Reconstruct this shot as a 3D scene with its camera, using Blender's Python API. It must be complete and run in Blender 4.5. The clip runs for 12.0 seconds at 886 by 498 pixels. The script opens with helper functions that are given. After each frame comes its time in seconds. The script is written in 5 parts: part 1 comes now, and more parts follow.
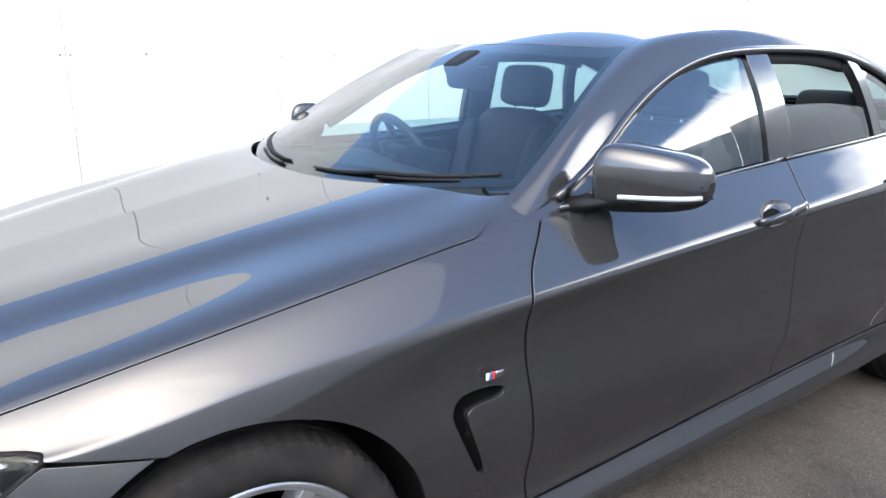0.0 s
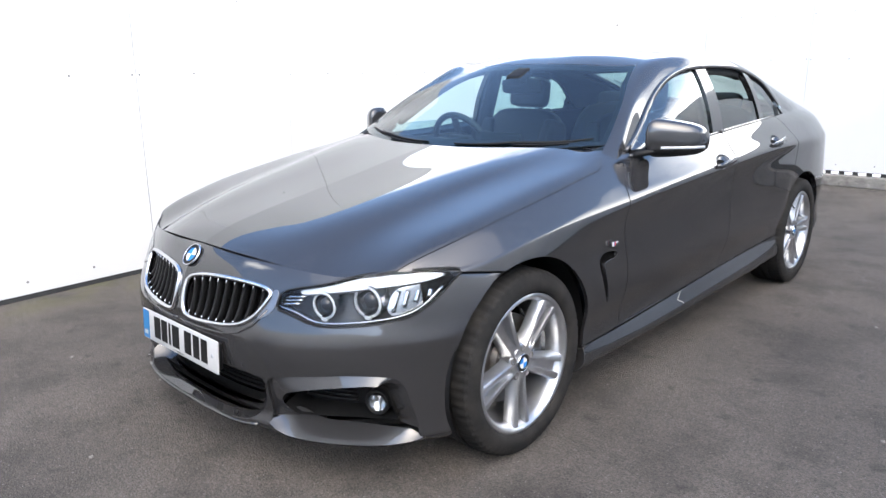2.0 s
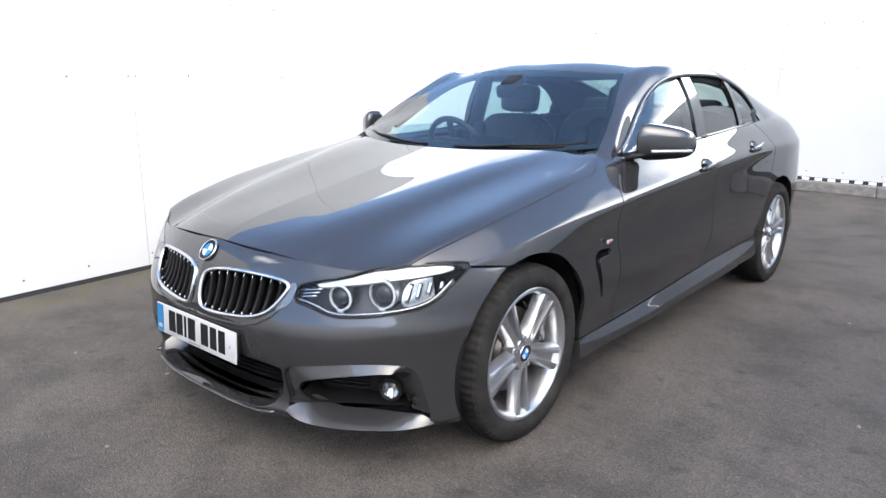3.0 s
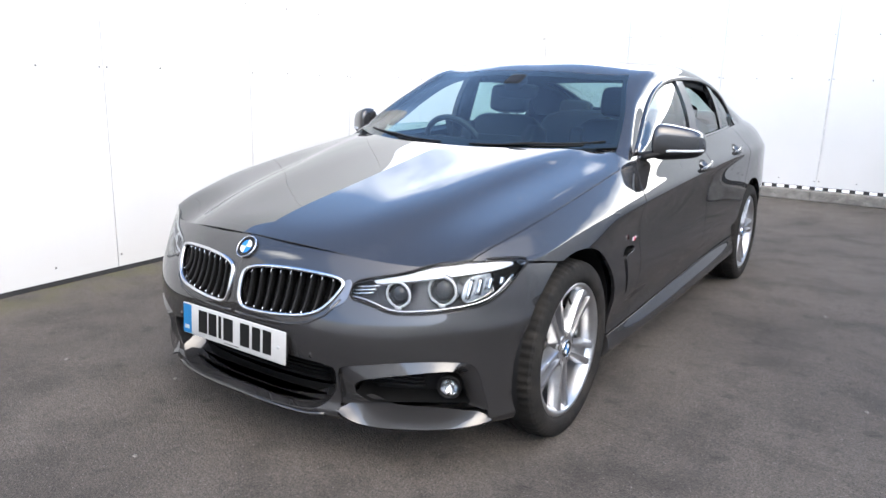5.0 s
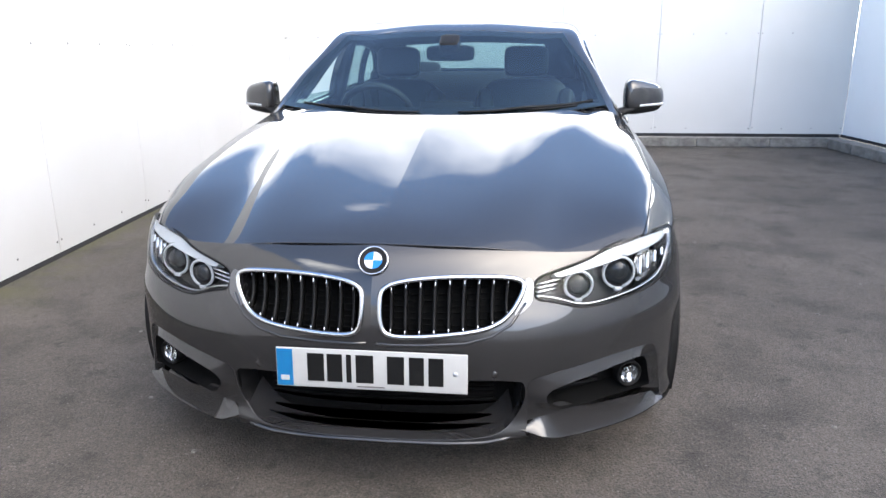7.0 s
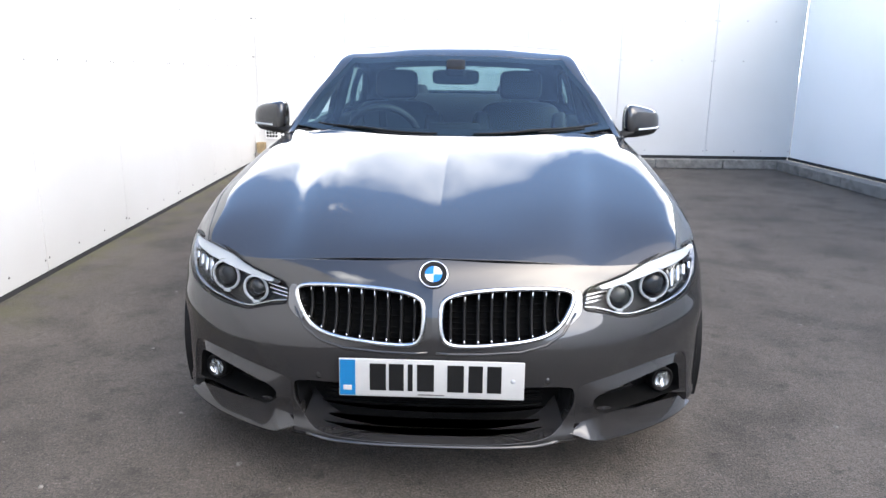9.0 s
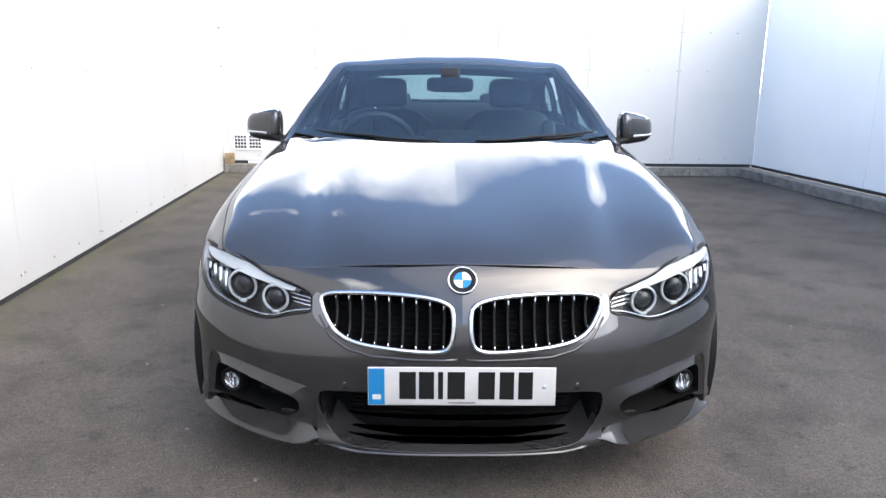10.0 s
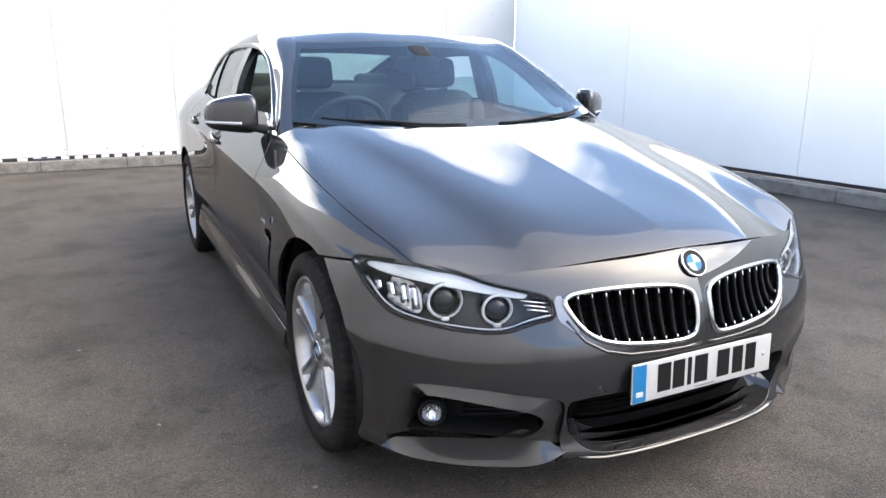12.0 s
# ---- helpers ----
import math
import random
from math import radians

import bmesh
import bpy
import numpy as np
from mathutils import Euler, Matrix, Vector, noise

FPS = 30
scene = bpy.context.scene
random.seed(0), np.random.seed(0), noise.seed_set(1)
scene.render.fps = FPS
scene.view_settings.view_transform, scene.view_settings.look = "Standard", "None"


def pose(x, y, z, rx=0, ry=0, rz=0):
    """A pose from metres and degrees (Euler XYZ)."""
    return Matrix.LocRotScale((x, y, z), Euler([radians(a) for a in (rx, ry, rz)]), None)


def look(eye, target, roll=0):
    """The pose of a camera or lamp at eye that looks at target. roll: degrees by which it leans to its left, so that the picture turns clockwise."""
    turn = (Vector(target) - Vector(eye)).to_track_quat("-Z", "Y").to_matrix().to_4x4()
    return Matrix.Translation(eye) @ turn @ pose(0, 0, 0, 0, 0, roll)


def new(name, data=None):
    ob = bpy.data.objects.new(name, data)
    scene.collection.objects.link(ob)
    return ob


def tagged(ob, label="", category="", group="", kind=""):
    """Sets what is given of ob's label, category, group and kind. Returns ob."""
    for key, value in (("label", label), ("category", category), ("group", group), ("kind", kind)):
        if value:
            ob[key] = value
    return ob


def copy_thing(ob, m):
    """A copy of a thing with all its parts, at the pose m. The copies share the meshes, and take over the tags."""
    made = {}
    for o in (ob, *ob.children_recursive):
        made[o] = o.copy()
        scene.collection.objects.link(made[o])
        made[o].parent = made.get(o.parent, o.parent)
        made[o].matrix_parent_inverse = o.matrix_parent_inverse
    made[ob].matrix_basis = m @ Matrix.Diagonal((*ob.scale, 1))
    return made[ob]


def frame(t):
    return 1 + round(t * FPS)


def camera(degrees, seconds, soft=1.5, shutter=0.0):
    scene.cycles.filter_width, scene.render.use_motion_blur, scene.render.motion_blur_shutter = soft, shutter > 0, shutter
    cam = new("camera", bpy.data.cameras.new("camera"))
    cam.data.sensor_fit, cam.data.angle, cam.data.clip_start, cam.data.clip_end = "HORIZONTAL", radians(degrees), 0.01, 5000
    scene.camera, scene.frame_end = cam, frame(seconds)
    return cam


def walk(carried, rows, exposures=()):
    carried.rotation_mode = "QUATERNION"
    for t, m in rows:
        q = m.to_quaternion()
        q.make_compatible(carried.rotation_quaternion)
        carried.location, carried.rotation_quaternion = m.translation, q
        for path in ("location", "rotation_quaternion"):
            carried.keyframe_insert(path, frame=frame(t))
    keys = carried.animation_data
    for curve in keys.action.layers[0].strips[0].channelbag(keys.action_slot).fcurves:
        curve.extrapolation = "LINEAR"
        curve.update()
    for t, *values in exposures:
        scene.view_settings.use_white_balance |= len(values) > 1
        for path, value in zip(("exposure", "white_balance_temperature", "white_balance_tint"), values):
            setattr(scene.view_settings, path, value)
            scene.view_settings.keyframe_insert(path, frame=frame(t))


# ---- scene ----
cam = camera(64.4, 12.0)
PATH = [
    (0, (1.942, -0.326, 1.287), (0.359, 0.778, 0.764), 0.16),
    (0.5, (2.042, -0.842, 1.292), (0.548, 0.400, 0.814), 0.51),
    (1, (2.066, -1.281, 1.280), (0.663, 0.053, 0.781), -0.60),
    (1.5, (2.172, -1.592, 1.281), (0.796, -0.221, 0.804), -0.73),
    (2, (2.204, -1.820, 1.284), (0.878, -0.401, 0.803), -0.44),
    (2.5, (2.204, -1.952, 1.284), (0.923, -0.490, 0.811), -0.28),
    (4.5, (2.133, -2.040, 1.268), (0.890, -0.540, 0.812), 2.32),
    (5, (1.849, -2.248, 1.247), (0.753, -0.638, 0.793), 1.56),
    (5.5, (1.484, -2.366, 1.219), (0.531, -0.669, 0.760), -0.40),
    (6, (1.069, -2.452, 1.213), (0.346, -0.648, 0.740), 0.51),
    (6.5, (0.722, -2.484, 1.214), (0.259, -0.609, 0.693), -0.17),
    (7, (0.408, -2.468, 1.232), (0.168, -0.557, 0.692), -0.43),
    (7.5, (0.158, -2.540, 1.244), (0.050, -0.611, 0.729), -0.04),
    (9.5, (0.075, -2.605, 1.249), (0.001, -0.663, 0.774), 0.96),
    (10, (-0.082, -2.592, 1.229), (-0.054, -0.645, 0.772), 0.56),
    (10.5, (-0.420, -2.526, 1.235), (-0.199, -0.598, 0.751), 0.53),
    (11, (-0.743, -2.395, 1.247), (-0.341, -0.503, 0.739), 0.35),
    (11.5, (-1.148, -2.280, 1.242), (-0.511, -0.458, 0.719), 0.44),
    (12, (-1.457, -2.075, 1.227), (-0.592, -0.345, 0.718), 0.24),
]
EXPOSURES = [(0, 1.95, 6600, 10), (1.0, 1.85, 6600, 10), (2.5, 1.79, 6650, 10), (5.0, 1.69, 6700, 10), (6.0, 1.68, 6700, 10), (7.5, 1.73, 6700, 10), (9.5, 1.75, 6700, 10), (11.0, 1.79, 6850, 10), (12.0, 1.86, 7000, 10)]
walk(cam, [(t, look(eye, target, roll)) for t, eye, target, roll in PATH], EXPOSURES)

# ---- world, sun, exposure ----
SUN_EL, SUN_AZ = radians(48), radians(127)   # azimuth clockwise from +y

world = bpy.data.worlds.new("sky")
scene.world = world
world.use_nodes = True
wt = world.node_tree
wt.nodes.clear()
w_out = wt.nodes.new("ShaderNodeOutputWorld")
w_bg = wt.nodes.new("ShaderNodeBackground")
w_sky = wt.nodes.new("ShaderNodeTexSky")
w_sky.sky_type = "NISHITA"
w_sky.sun_disc = False
w_sky.sun_elevation = SUN_EL
w_sky.sun_rotation = SUN_AZ
w_sky.air_density, w_sky.dust_density, w_sky.ozone_density = 1.0, 0.3, 1.6
w_co = wt.nodes.new("ShaderNodeTexCoord")
w_sep = wt.nodes.new("ShaderNodeSeparateXYZ")
wt.links.new(w_co.outputs["Generated"], w_sep.inputs[0])
w_up = wt.nodes.new("ShaderNodeMath"); w_up.operation = "MAXIMUM"; w_up.inputs[1].default_value = 0.0
wt.links.new(w_sep.outputs["Z"], w_up.inputs[0])
w_add = wt.nodes.new("ShaderNodeMath"); w_add.operation = "ADD"; w_add.inputs[1].default_value = 0.25
wt.links.new(w_up.outputs[0], w_add.inputs[0])
w_div = wt.nodes.new("ShaderNodeVectorMath"); w_div.operation = "DIVIDE"
w_cmb = wt.nodes.new("ShaderNodeCombineXYZ")
for k in range(3):
    wt.links.new(w_add.outputs[0], w_cmb.inputs[k])
wt.links.new(w_co.outputs["Generated"], w_div.inputs[0])
wt.links.new(w_cmb.outputs[0], w_div.inputs[1])
w_noise = wt.nodes.new("ShaderNodeTexNoise")
w_noise.inputs["Scale"].default_value = 1.1
w_noise.inputs["Detail"].default_value = 6.0
w_noise.inputs["Roughness"].default_value = 0.55
w_shift = wt.nodes.new("ShaderNodeVectorMath"); w_shift.operation = "ADD"
w_shift.inputs[1].default_value = (3.7, 1.3, 0.0)
wt.links.new(w_div.outputs[0], w_shift.inputs[0])
wt.links.new(w_shift.outputs[0], w_noise.inputs["Vector"])
w_ramp = wt.nodes.new("ShaderNodeValToRGB")
w_ramp.color_ramp.elements[0].position = 0.655
w_ramp.color_ramp.elements[1].position = 0.75
wt.links.new(w_noise.outputs["Fac"], w_ramp.inputs[0])
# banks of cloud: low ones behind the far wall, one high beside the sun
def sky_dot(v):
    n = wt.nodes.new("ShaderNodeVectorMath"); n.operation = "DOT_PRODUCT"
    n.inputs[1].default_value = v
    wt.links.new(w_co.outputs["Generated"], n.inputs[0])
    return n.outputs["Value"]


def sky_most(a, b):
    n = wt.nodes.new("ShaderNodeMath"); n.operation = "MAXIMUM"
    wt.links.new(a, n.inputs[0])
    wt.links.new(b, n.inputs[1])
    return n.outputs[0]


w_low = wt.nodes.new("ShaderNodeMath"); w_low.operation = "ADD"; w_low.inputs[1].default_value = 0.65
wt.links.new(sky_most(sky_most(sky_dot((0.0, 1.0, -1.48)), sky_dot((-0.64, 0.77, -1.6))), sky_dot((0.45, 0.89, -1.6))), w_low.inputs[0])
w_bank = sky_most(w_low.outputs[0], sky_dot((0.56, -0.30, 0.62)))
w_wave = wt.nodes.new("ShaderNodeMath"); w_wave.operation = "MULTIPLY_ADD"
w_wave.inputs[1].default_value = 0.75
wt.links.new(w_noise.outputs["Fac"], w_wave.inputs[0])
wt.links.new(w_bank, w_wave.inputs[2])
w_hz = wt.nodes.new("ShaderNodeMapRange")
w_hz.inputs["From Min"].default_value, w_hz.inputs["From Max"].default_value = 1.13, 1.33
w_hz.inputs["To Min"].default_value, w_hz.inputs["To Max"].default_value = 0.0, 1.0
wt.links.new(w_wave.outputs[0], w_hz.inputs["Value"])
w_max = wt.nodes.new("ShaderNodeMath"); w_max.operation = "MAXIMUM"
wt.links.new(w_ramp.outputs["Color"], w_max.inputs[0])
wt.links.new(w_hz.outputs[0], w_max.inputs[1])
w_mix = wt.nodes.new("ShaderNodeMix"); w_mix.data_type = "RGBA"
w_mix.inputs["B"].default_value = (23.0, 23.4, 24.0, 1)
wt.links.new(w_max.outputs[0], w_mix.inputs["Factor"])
w_gain = wt.nodes.new("ShaderNodeVectorMath"); w_gain.operation = "MULTIPLY"
w_gain.inputs[1].default_value = (1.42, 1.48, 1.54)
wt.links.new(w_sky.outputs[0], w_gain.inputs[0])
wt.links.new(w_gain.outputs[0], w_mix.inputs["A"])
w_near = wt.nodes.new("ShaderNodeMath"); w_near.operation = "MAXIMUM"; w_near.inputs[1].default_value = 0.0
wt.links.new(sky_dot((math.sin(SUN_AZ) * math.cos(SUN_EL), math.cos(SUN_AZ) * math.cos(SUN_EL), math.sin(SUN_EL))), w_near.inputs[0])
w_pow = wt.nodes.new("ShaderNodeMath"); w_pow.operation = "POWER"; w_pow.inputs[1].default_value = 9.0
wt.links.new(w_near.outputs[0], w_pow.inputs[0])
w_haze = wt.nodes.new("ShaderNodeMix"); w_haze.data_type = "RGBA"; w_haze.blend_type = "ADD"; w_haze.inputs["B"].default_value = (25.0, 22.0, 18.0, 1)
wt.links.new(w_pow.outputs[0], w_haze.inputs["Factor"])
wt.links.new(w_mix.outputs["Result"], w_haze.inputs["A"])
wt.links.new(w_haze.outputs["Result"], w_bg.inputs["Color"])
w_bg.inputs["Strength"].default_value = 0.14
wt.links.new(w_bg.outputs[0], w_out.inputs["Surface"])

sun = new("sun", bpy.data.lights.new("sun", "SUN"))
sun.data.energy, sun.data.angle, sun.data.color = 0.5, radians(100), (1.0, 0.90, 0.77)
sun_dir = Vector((math.sin(SUN_AZ) * math.cos(SUN_EL), math.cos(SUN_AZ) * math.cos(SUN_EL), math.sin(SUN_EL)))
sun.matrix_world = look(sun_dir * 30, (0, 0, 0))


# ---- materials ----
def material(name, color, rough=0.5, metal=0.0, coat=0.0, coat_rough=0.03, spec=0.5, vary=0.0, scale=8.0,
             color2=None, bump=0.0, bump_scale=60.0, rough_vary=0.0, fine=0.0, fine_scale=200.0):
    m = bpy.data.materials.new(name)
    m.use_nodes = True
    nt = m.node_tree
    p = nt.nodes["Principled BSDF"]
    p.inputs["Base Color"].default_value = (*color, 1)
    p.inputs["Roughness"].default_value = rough
    p.inputs["Metallic"].default_value = metal
    p.inputs["Coat Weight"].default_value = coat
    p.inputs["Coat Roughness"].default_value = coat_rough
    p.inputs["Specular IOR Level"].default_value = spec
    co = nt.nodes.new("ShaderNodeTexCoord")
    if vary or color2:
        n = nt.nodes.new("ShaderNodeTexNoise")
        n.inputs["Scale"].default_value, n.inputs["Detail"].default_value = scale, 6
        nt.links.new(co.outputs["Object"], n.inputs["Vector"])
        mix = nt.nodes.new("ShaderNodeMix"); mix.data_type = "RGBA"
        c2 = color2 or tuple(c * (1 - vary) for c in color)
        mix.inputs["A"].default_value, mix.inputs["B"].default_value = (*color, 1), (*c2, 1)
        r = nt.nodes.new("ShaderNodeMapRange")
        r.inputs["From Min"].default_value, r.inputs["From Max"].default_value = 0.38, 0.66
        nt.links.new(n.outputs["Fac"], r.inputs["Value"])
        nt.links.new(r.outputs[0], mix.inputs["Factor"])
        last = mix.outputs["Result"]
        if fine:
            n2 = nt.nodes.new("ShaderNodeTexNoise")
            n2.inputs["Scale"].default_value, n2.inputs["Detail"].default_value = fine_scale, 3
            nt.links.new(co.outputs["Object"], n2.inputs["Vector"])
            m2 = nt.nodes.new("ShaderNodeMix"); m2.data_type = "RGBA"; m2.blend_type = "MULTIPLY"
            m2.inputs["Factor"].default_value = fine
            nt.links.new(last, m2.inputs["A"])
            r2 = nt.nodes.new("ShaderNodeMapRange")
            r2.inputs["From Min"].default_value, r2.inputs["From Max"].default_value = 0.3, 0.7
            r2.inputs["To Min"].default_value, r2.inputs["To Max"].default_value = 0.0, 1.6
            nt.links.new(n2.outputs["Fac"], r2.inputs["Value"])
            nt.links.new(r2.outputs[0], m2.inputs["B"])
            last = m2.outputs["Result"]
        nt.links.new(last, p.inputs["Base Color"])
        if rough_vary:
            rr = nt.nodes.new("ShaderNodeMapRange")
            rr.inputs["To Min"].default_value, rr.inputs["To Max"].default_value = rough - rough_vary, rough + rough_vary
            nt.links.new(n.outputs["Fac"], rr.inputs["Value"])
            nt.links.new(rr.outputs[0], p.inputs["Roughness"])
    if bump:
        nb = nt.nodes.new("ShaderNodeTexNoise")
        nb.inputs["Scale"].default_value, nb.inputs["Detail"].default_value = bump_scale, 4
        nt.links.new(co.outputs["Object"], nb.inputs["Vector"])
        bp = nt.nodes.new("ShaderNodeBump")
        bp.inputs["Strength"].default_value, bp.inputs["Distance"].default_value = bump, 0.01
        nt.links.new(nb.outputs["Fac"], bp.inputs["Height"])
        nt.links.new(bp.outputs[0], p.inputs["Normal"])
    return m


def glass(name, tint, ior=1.45, rough=0.0):
    m = bpy.data.materials.new(name)
    m.use_nodes = True
    nt = m.node_tree
    nt.nodes.clear()
    out = nt.nodes.new("ShaderNodeOutputMaterial")
    tr = nt.nodes.new("ShaderNodeBsdfTransparent"); tr.inputs[0].default_value = (*tint, 1)
    gl = nt.nodes.new("ShaderNodeBsdfGlossy"); gl.inputs["Roughness"].default_value = rough
    lw = nt.nodes.new("ShaderNodeLayerWeight"); lw.inputs["Blend"].default_value = 0.5
    pw = nt.nodes.new("ShaderNodeMath"); pw.operation = "POWER"; pw.inputs[1].default_value = 5.0
    nt.links.new(lw.outputs["Facing"], pw.inputs[0])
    f0 = ((ior - 1) / (ior + 1)) ** 2 * 1.7
    fr = nt.nodes.new("ShaderNodeMath"); fr.operation = "MULTIPLY_ADD"
    fr.inputs[1].default_value, fr.inputs[2].default_value = 1 - f0, f0
    nt.links.new(pw.outputs[0], fr.inputs[0])
    mx = nt.nodes.new("ShaderNodeMixShader")
    nt.links.new(fr.outputs[0], mx.inputs[0])
    nt.links.new(tr.outputs[0], mx.inputs[1])
    nt.links.new(gl.outputs[0], mx.inputs[2])
    nt.links.new(mx.outputs[0], out.inputs[0])
    return m


PAINT = material("grey_metallic_paint", (0.023, 0.0227, 0.0235), rough=0.5, metal=0.35, coat=1.0, coat_rough=0.015, spec=0.0, vary=0.10, scale=900)
PAINT.node_tree.nodes["Principled BSDF"].inputs["Specular Tint"].default_value = (0.25, 0.25, 0.25, 1)
PAINT.node_tree.nodes["Principled BSDF"].inputs["Coat IOR"].default_value = 1.6
GRILLE_BAR = material("satin_black_grille", (0.007, 0.007, 0.0075), rough=0.45, spec=0.12, vary=0.3, scale=30)
BLACK_GLOSS = material("gloss_black_trim", (0.012, 0.012, 0.013), rough=0.12, coat=0.5, vary=0.2, scale=40)
BLACK = material("matt_black_plastic", (0.0045, 0.0045, 0.0048), rough=0.62, spec=0.2, vary=0.3, scale=30, bump=0.15, bump_scale=400)
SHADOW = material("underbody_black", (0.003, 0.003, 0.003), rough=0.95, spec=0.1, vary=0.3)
CHROME = material("satin_chrome", (0.52, 0.53, 0.545), rough=0.16, metal=1.0, vary=0.05, scale=20)
ALLOY = material("silver_alloy_wheel_paint", (0.36, 0.365, 0.375), rough=0.28, metal=0.85, coat=0.6, vary=0.10, scale=25)
RUBBER = material("tyre_rubber", (0.010, 0.0098, 0.0096), rough=0.85, spec=0.12, color2=(0.020, 0.0185, 0.017), scale=14, bump=0.2, bump_scale=220)
STEEL = material("brake_steel", (0.22, 0.21, 0.20), rough=0.42, metal=0.9, color2=(0.13, 0.11, 0.10), scale=18)
LAMP_BUCKET = material("lamp_housing_grey", (0.34, 0.345, 0.355), rough=0.16, metal=1.0, vary=0.30, scale=9)
LAMP_DARK = material("lamp_bezel_dark", (0.022, 0.0225, 0.025), rough=0.25, vary=0.2, scale=30)
LAMP_BACK = material("lamp_back_grey", (0.012, 0.012, 0.013), rough=0.4, color2=(0.007, 0.007, 0.008), scale=7)
PROJECTOR = material("dark_projector_glass", (0.010, 0.011, 0.013), rough=0.08, spec=0.3, vary=0.2, scale=40)
RING = material("lamp_ring_white", (0.34, 0.355, 0.37), rough=0.25, coat=0.6, vary=0.05)
LENS = glass("lamp_clear_lens", (0.94, 0.955, 0.96), 1.20)
WS_GLASS = glass("windscreen_glass", (0.56, 0.74, 0.76), 1.52)
SIDE_GLASS = glass("side_window_glass", (0.62, 0.80, 0.77), 1.85)
INTERIOR = material("dark_cabin_trim", (0.006, 0.0063, 0.007), rough=0.75, vary=0.3, scale=15, bump=0.2, bump_scale=300)
SEAT = material("black_seat_leather", (0.0055, 0.0055, 0.006), rough=0.6, vary=0.3, scale=12, bump=0.04, bump_scale=120)
PLATE = material("number_plate_white", (0.34, 0.34, 0.332), rough=0.4, vary=0.05, scale=30)
PLATE_BLUE = material("plate_blue", (0.0, 0.11, 0.27), rough=0.4, vary=0.1)
INK = material("plate_black", (0.006, 0.006, 0.006), rough=0.6, spec=0.15, vary=0.2)
EMB_BLUE = material("emblem_blue", (0.010, 0.13, 0.38), rough=0.5, spec=0.15, coat=0.0, vary=0.08)
EMB_WHITE = material("emblem_white", (0.45, 0.46, 0.47), rough=0.5, spec=0.15, coat=0.0, vary=0.04)
EMB_RED = material("badge_red", (0.5, 0.02, 0.02), rough=0.3, coat=0.5, vary=0.1)
MIRROR = material("mirror_glass", (0.85, 0.86, 0.87), rough=0.02, metal=1.0)


# ---- mesh kit ----
def part(name, bm, mat, parent=None, label="", smooth=True):
    me = bpy.data.meshes.new(name)
    bm.to_mesh(me)
    bm.free()
    me.materials.append(mat)
    if smooth:
        for p in me.polygons:
            p.use_smooth = True
    ob = new(name, me)
    if parent:
        ob.parent = parent
    if label:
        ob["label"] = label
    return ob


def sharp(bm, angle=35):
    lim = radians(angle)
    for e in bm.edges:
        if len(e.link_faces) == 2 and e.calc_face_angle(0) > lim:
            e.smooth = False
    return bm


def rbox(sx, sy, sz, r=0.01, seg=2, m=None, bm=None):
    """A box with rounded edges, centred on the pose m."""
    own = bmesh.new()
    bmesh.ops.create_cube(own, size=1.0, matrix=Matrix.Diagonal((sx, sy, sz, 1)))
    if r:
        bmesh.ops.bevel(own, geom=own.edges[:], offset=min(r, 0.49 * min(sx, sy, sz)), segments=seg, affect="EDGES", profile=0.5)
    if m is not None:
        bmesh.ops.transform(own, matrix=m, verts=own.verts)
    return own if bm is None else join(bm, own)


def join(a, b):
    me = bpy.data.meshes.new("joint")
    b.to_mesh(me)
    b.free()
    a.from_mesh(me)
    bpy.data.meshes.remove(me)
    return a


def lathe(profile, n=48, axis="x", closed=False, caps=False):
    """Profile of (along, radius) turned round the axis."""
    bm = bmesh.new()
    rows = []
    for a, r in profile:
        row = []
        for k in range(n):
            t = 2 * math.pi * k / n
            c, s = r * math.cos(t), r * math.sin(t)
            row.append(bm.verts.new((a, c, s) if axis == "x" else (c, a, s) if axis == "y" else (c, s, a)))
        rows.append(row)
    pairs = list(zip(rows, rows[1:])) + ([(rows[-1], rows[0])] if closed else [])
    for p, q in pairs:
        for k in range(n):
            bm.faces.new((p[k], p[(k + 1) % n], q[(k + 1) % n], q[k]))
    if caps:
        bm.faces.new(rows[0])
        bm.faces.new(rows[-1][::-1])
    bmesh.ops.recalc_face_normals(bm, faces=bm.faces)
    return bm


def sweep(points, profile, up=(0, 0, 1), closed=False, scale=None):
    """A profile of (side, up) carried along the points."""
    pts = [Vector(p) for p in points]
    n = len(pts)
    bm = bmesh.new()
    rings = []
    for i, p in enumerate(pts):
        a = pts[(i - 1) % n] if (closed or i > 0) else p
        b = pts[(i + 1) % n] if (closed or i < n - 1) else p
        t = (b - a).normalized()
        u = up(p, i) if callable(up) else Vector(up)
        s = t.cross(u).normalized()
        u = s.cross(t).normalized()
        k = scale(i / max(1, n - 1)) if scale else 1.0
        rings.append([bm.verts.new(p + s * (q[0] * k) + u * (q[1] * k)) for q in profile])
    m = len(profile)
    for i in range(n if closed else n - 1):
        p, q = rings[i], rings[(i + 1) % n]
        for j in range(m):
            bm.faces.new((p[j], p[(j + 1) % m], q[(j + 1) % m], q[j]))
    if not closed:
        bm.faces.new(rings[0][::-1])
        bm.faces.new(rings[-1])
    bmesh.ops.recalc_face_normals(bm, faces=bm.faces)
    return bm


def disc_profile(r, n=8, squash=1.0):
    return [(r * math.cos(2 * math.pi * k / n), squash * r * math.sin(2 * math.pi * k / n)) for k in range(n)]


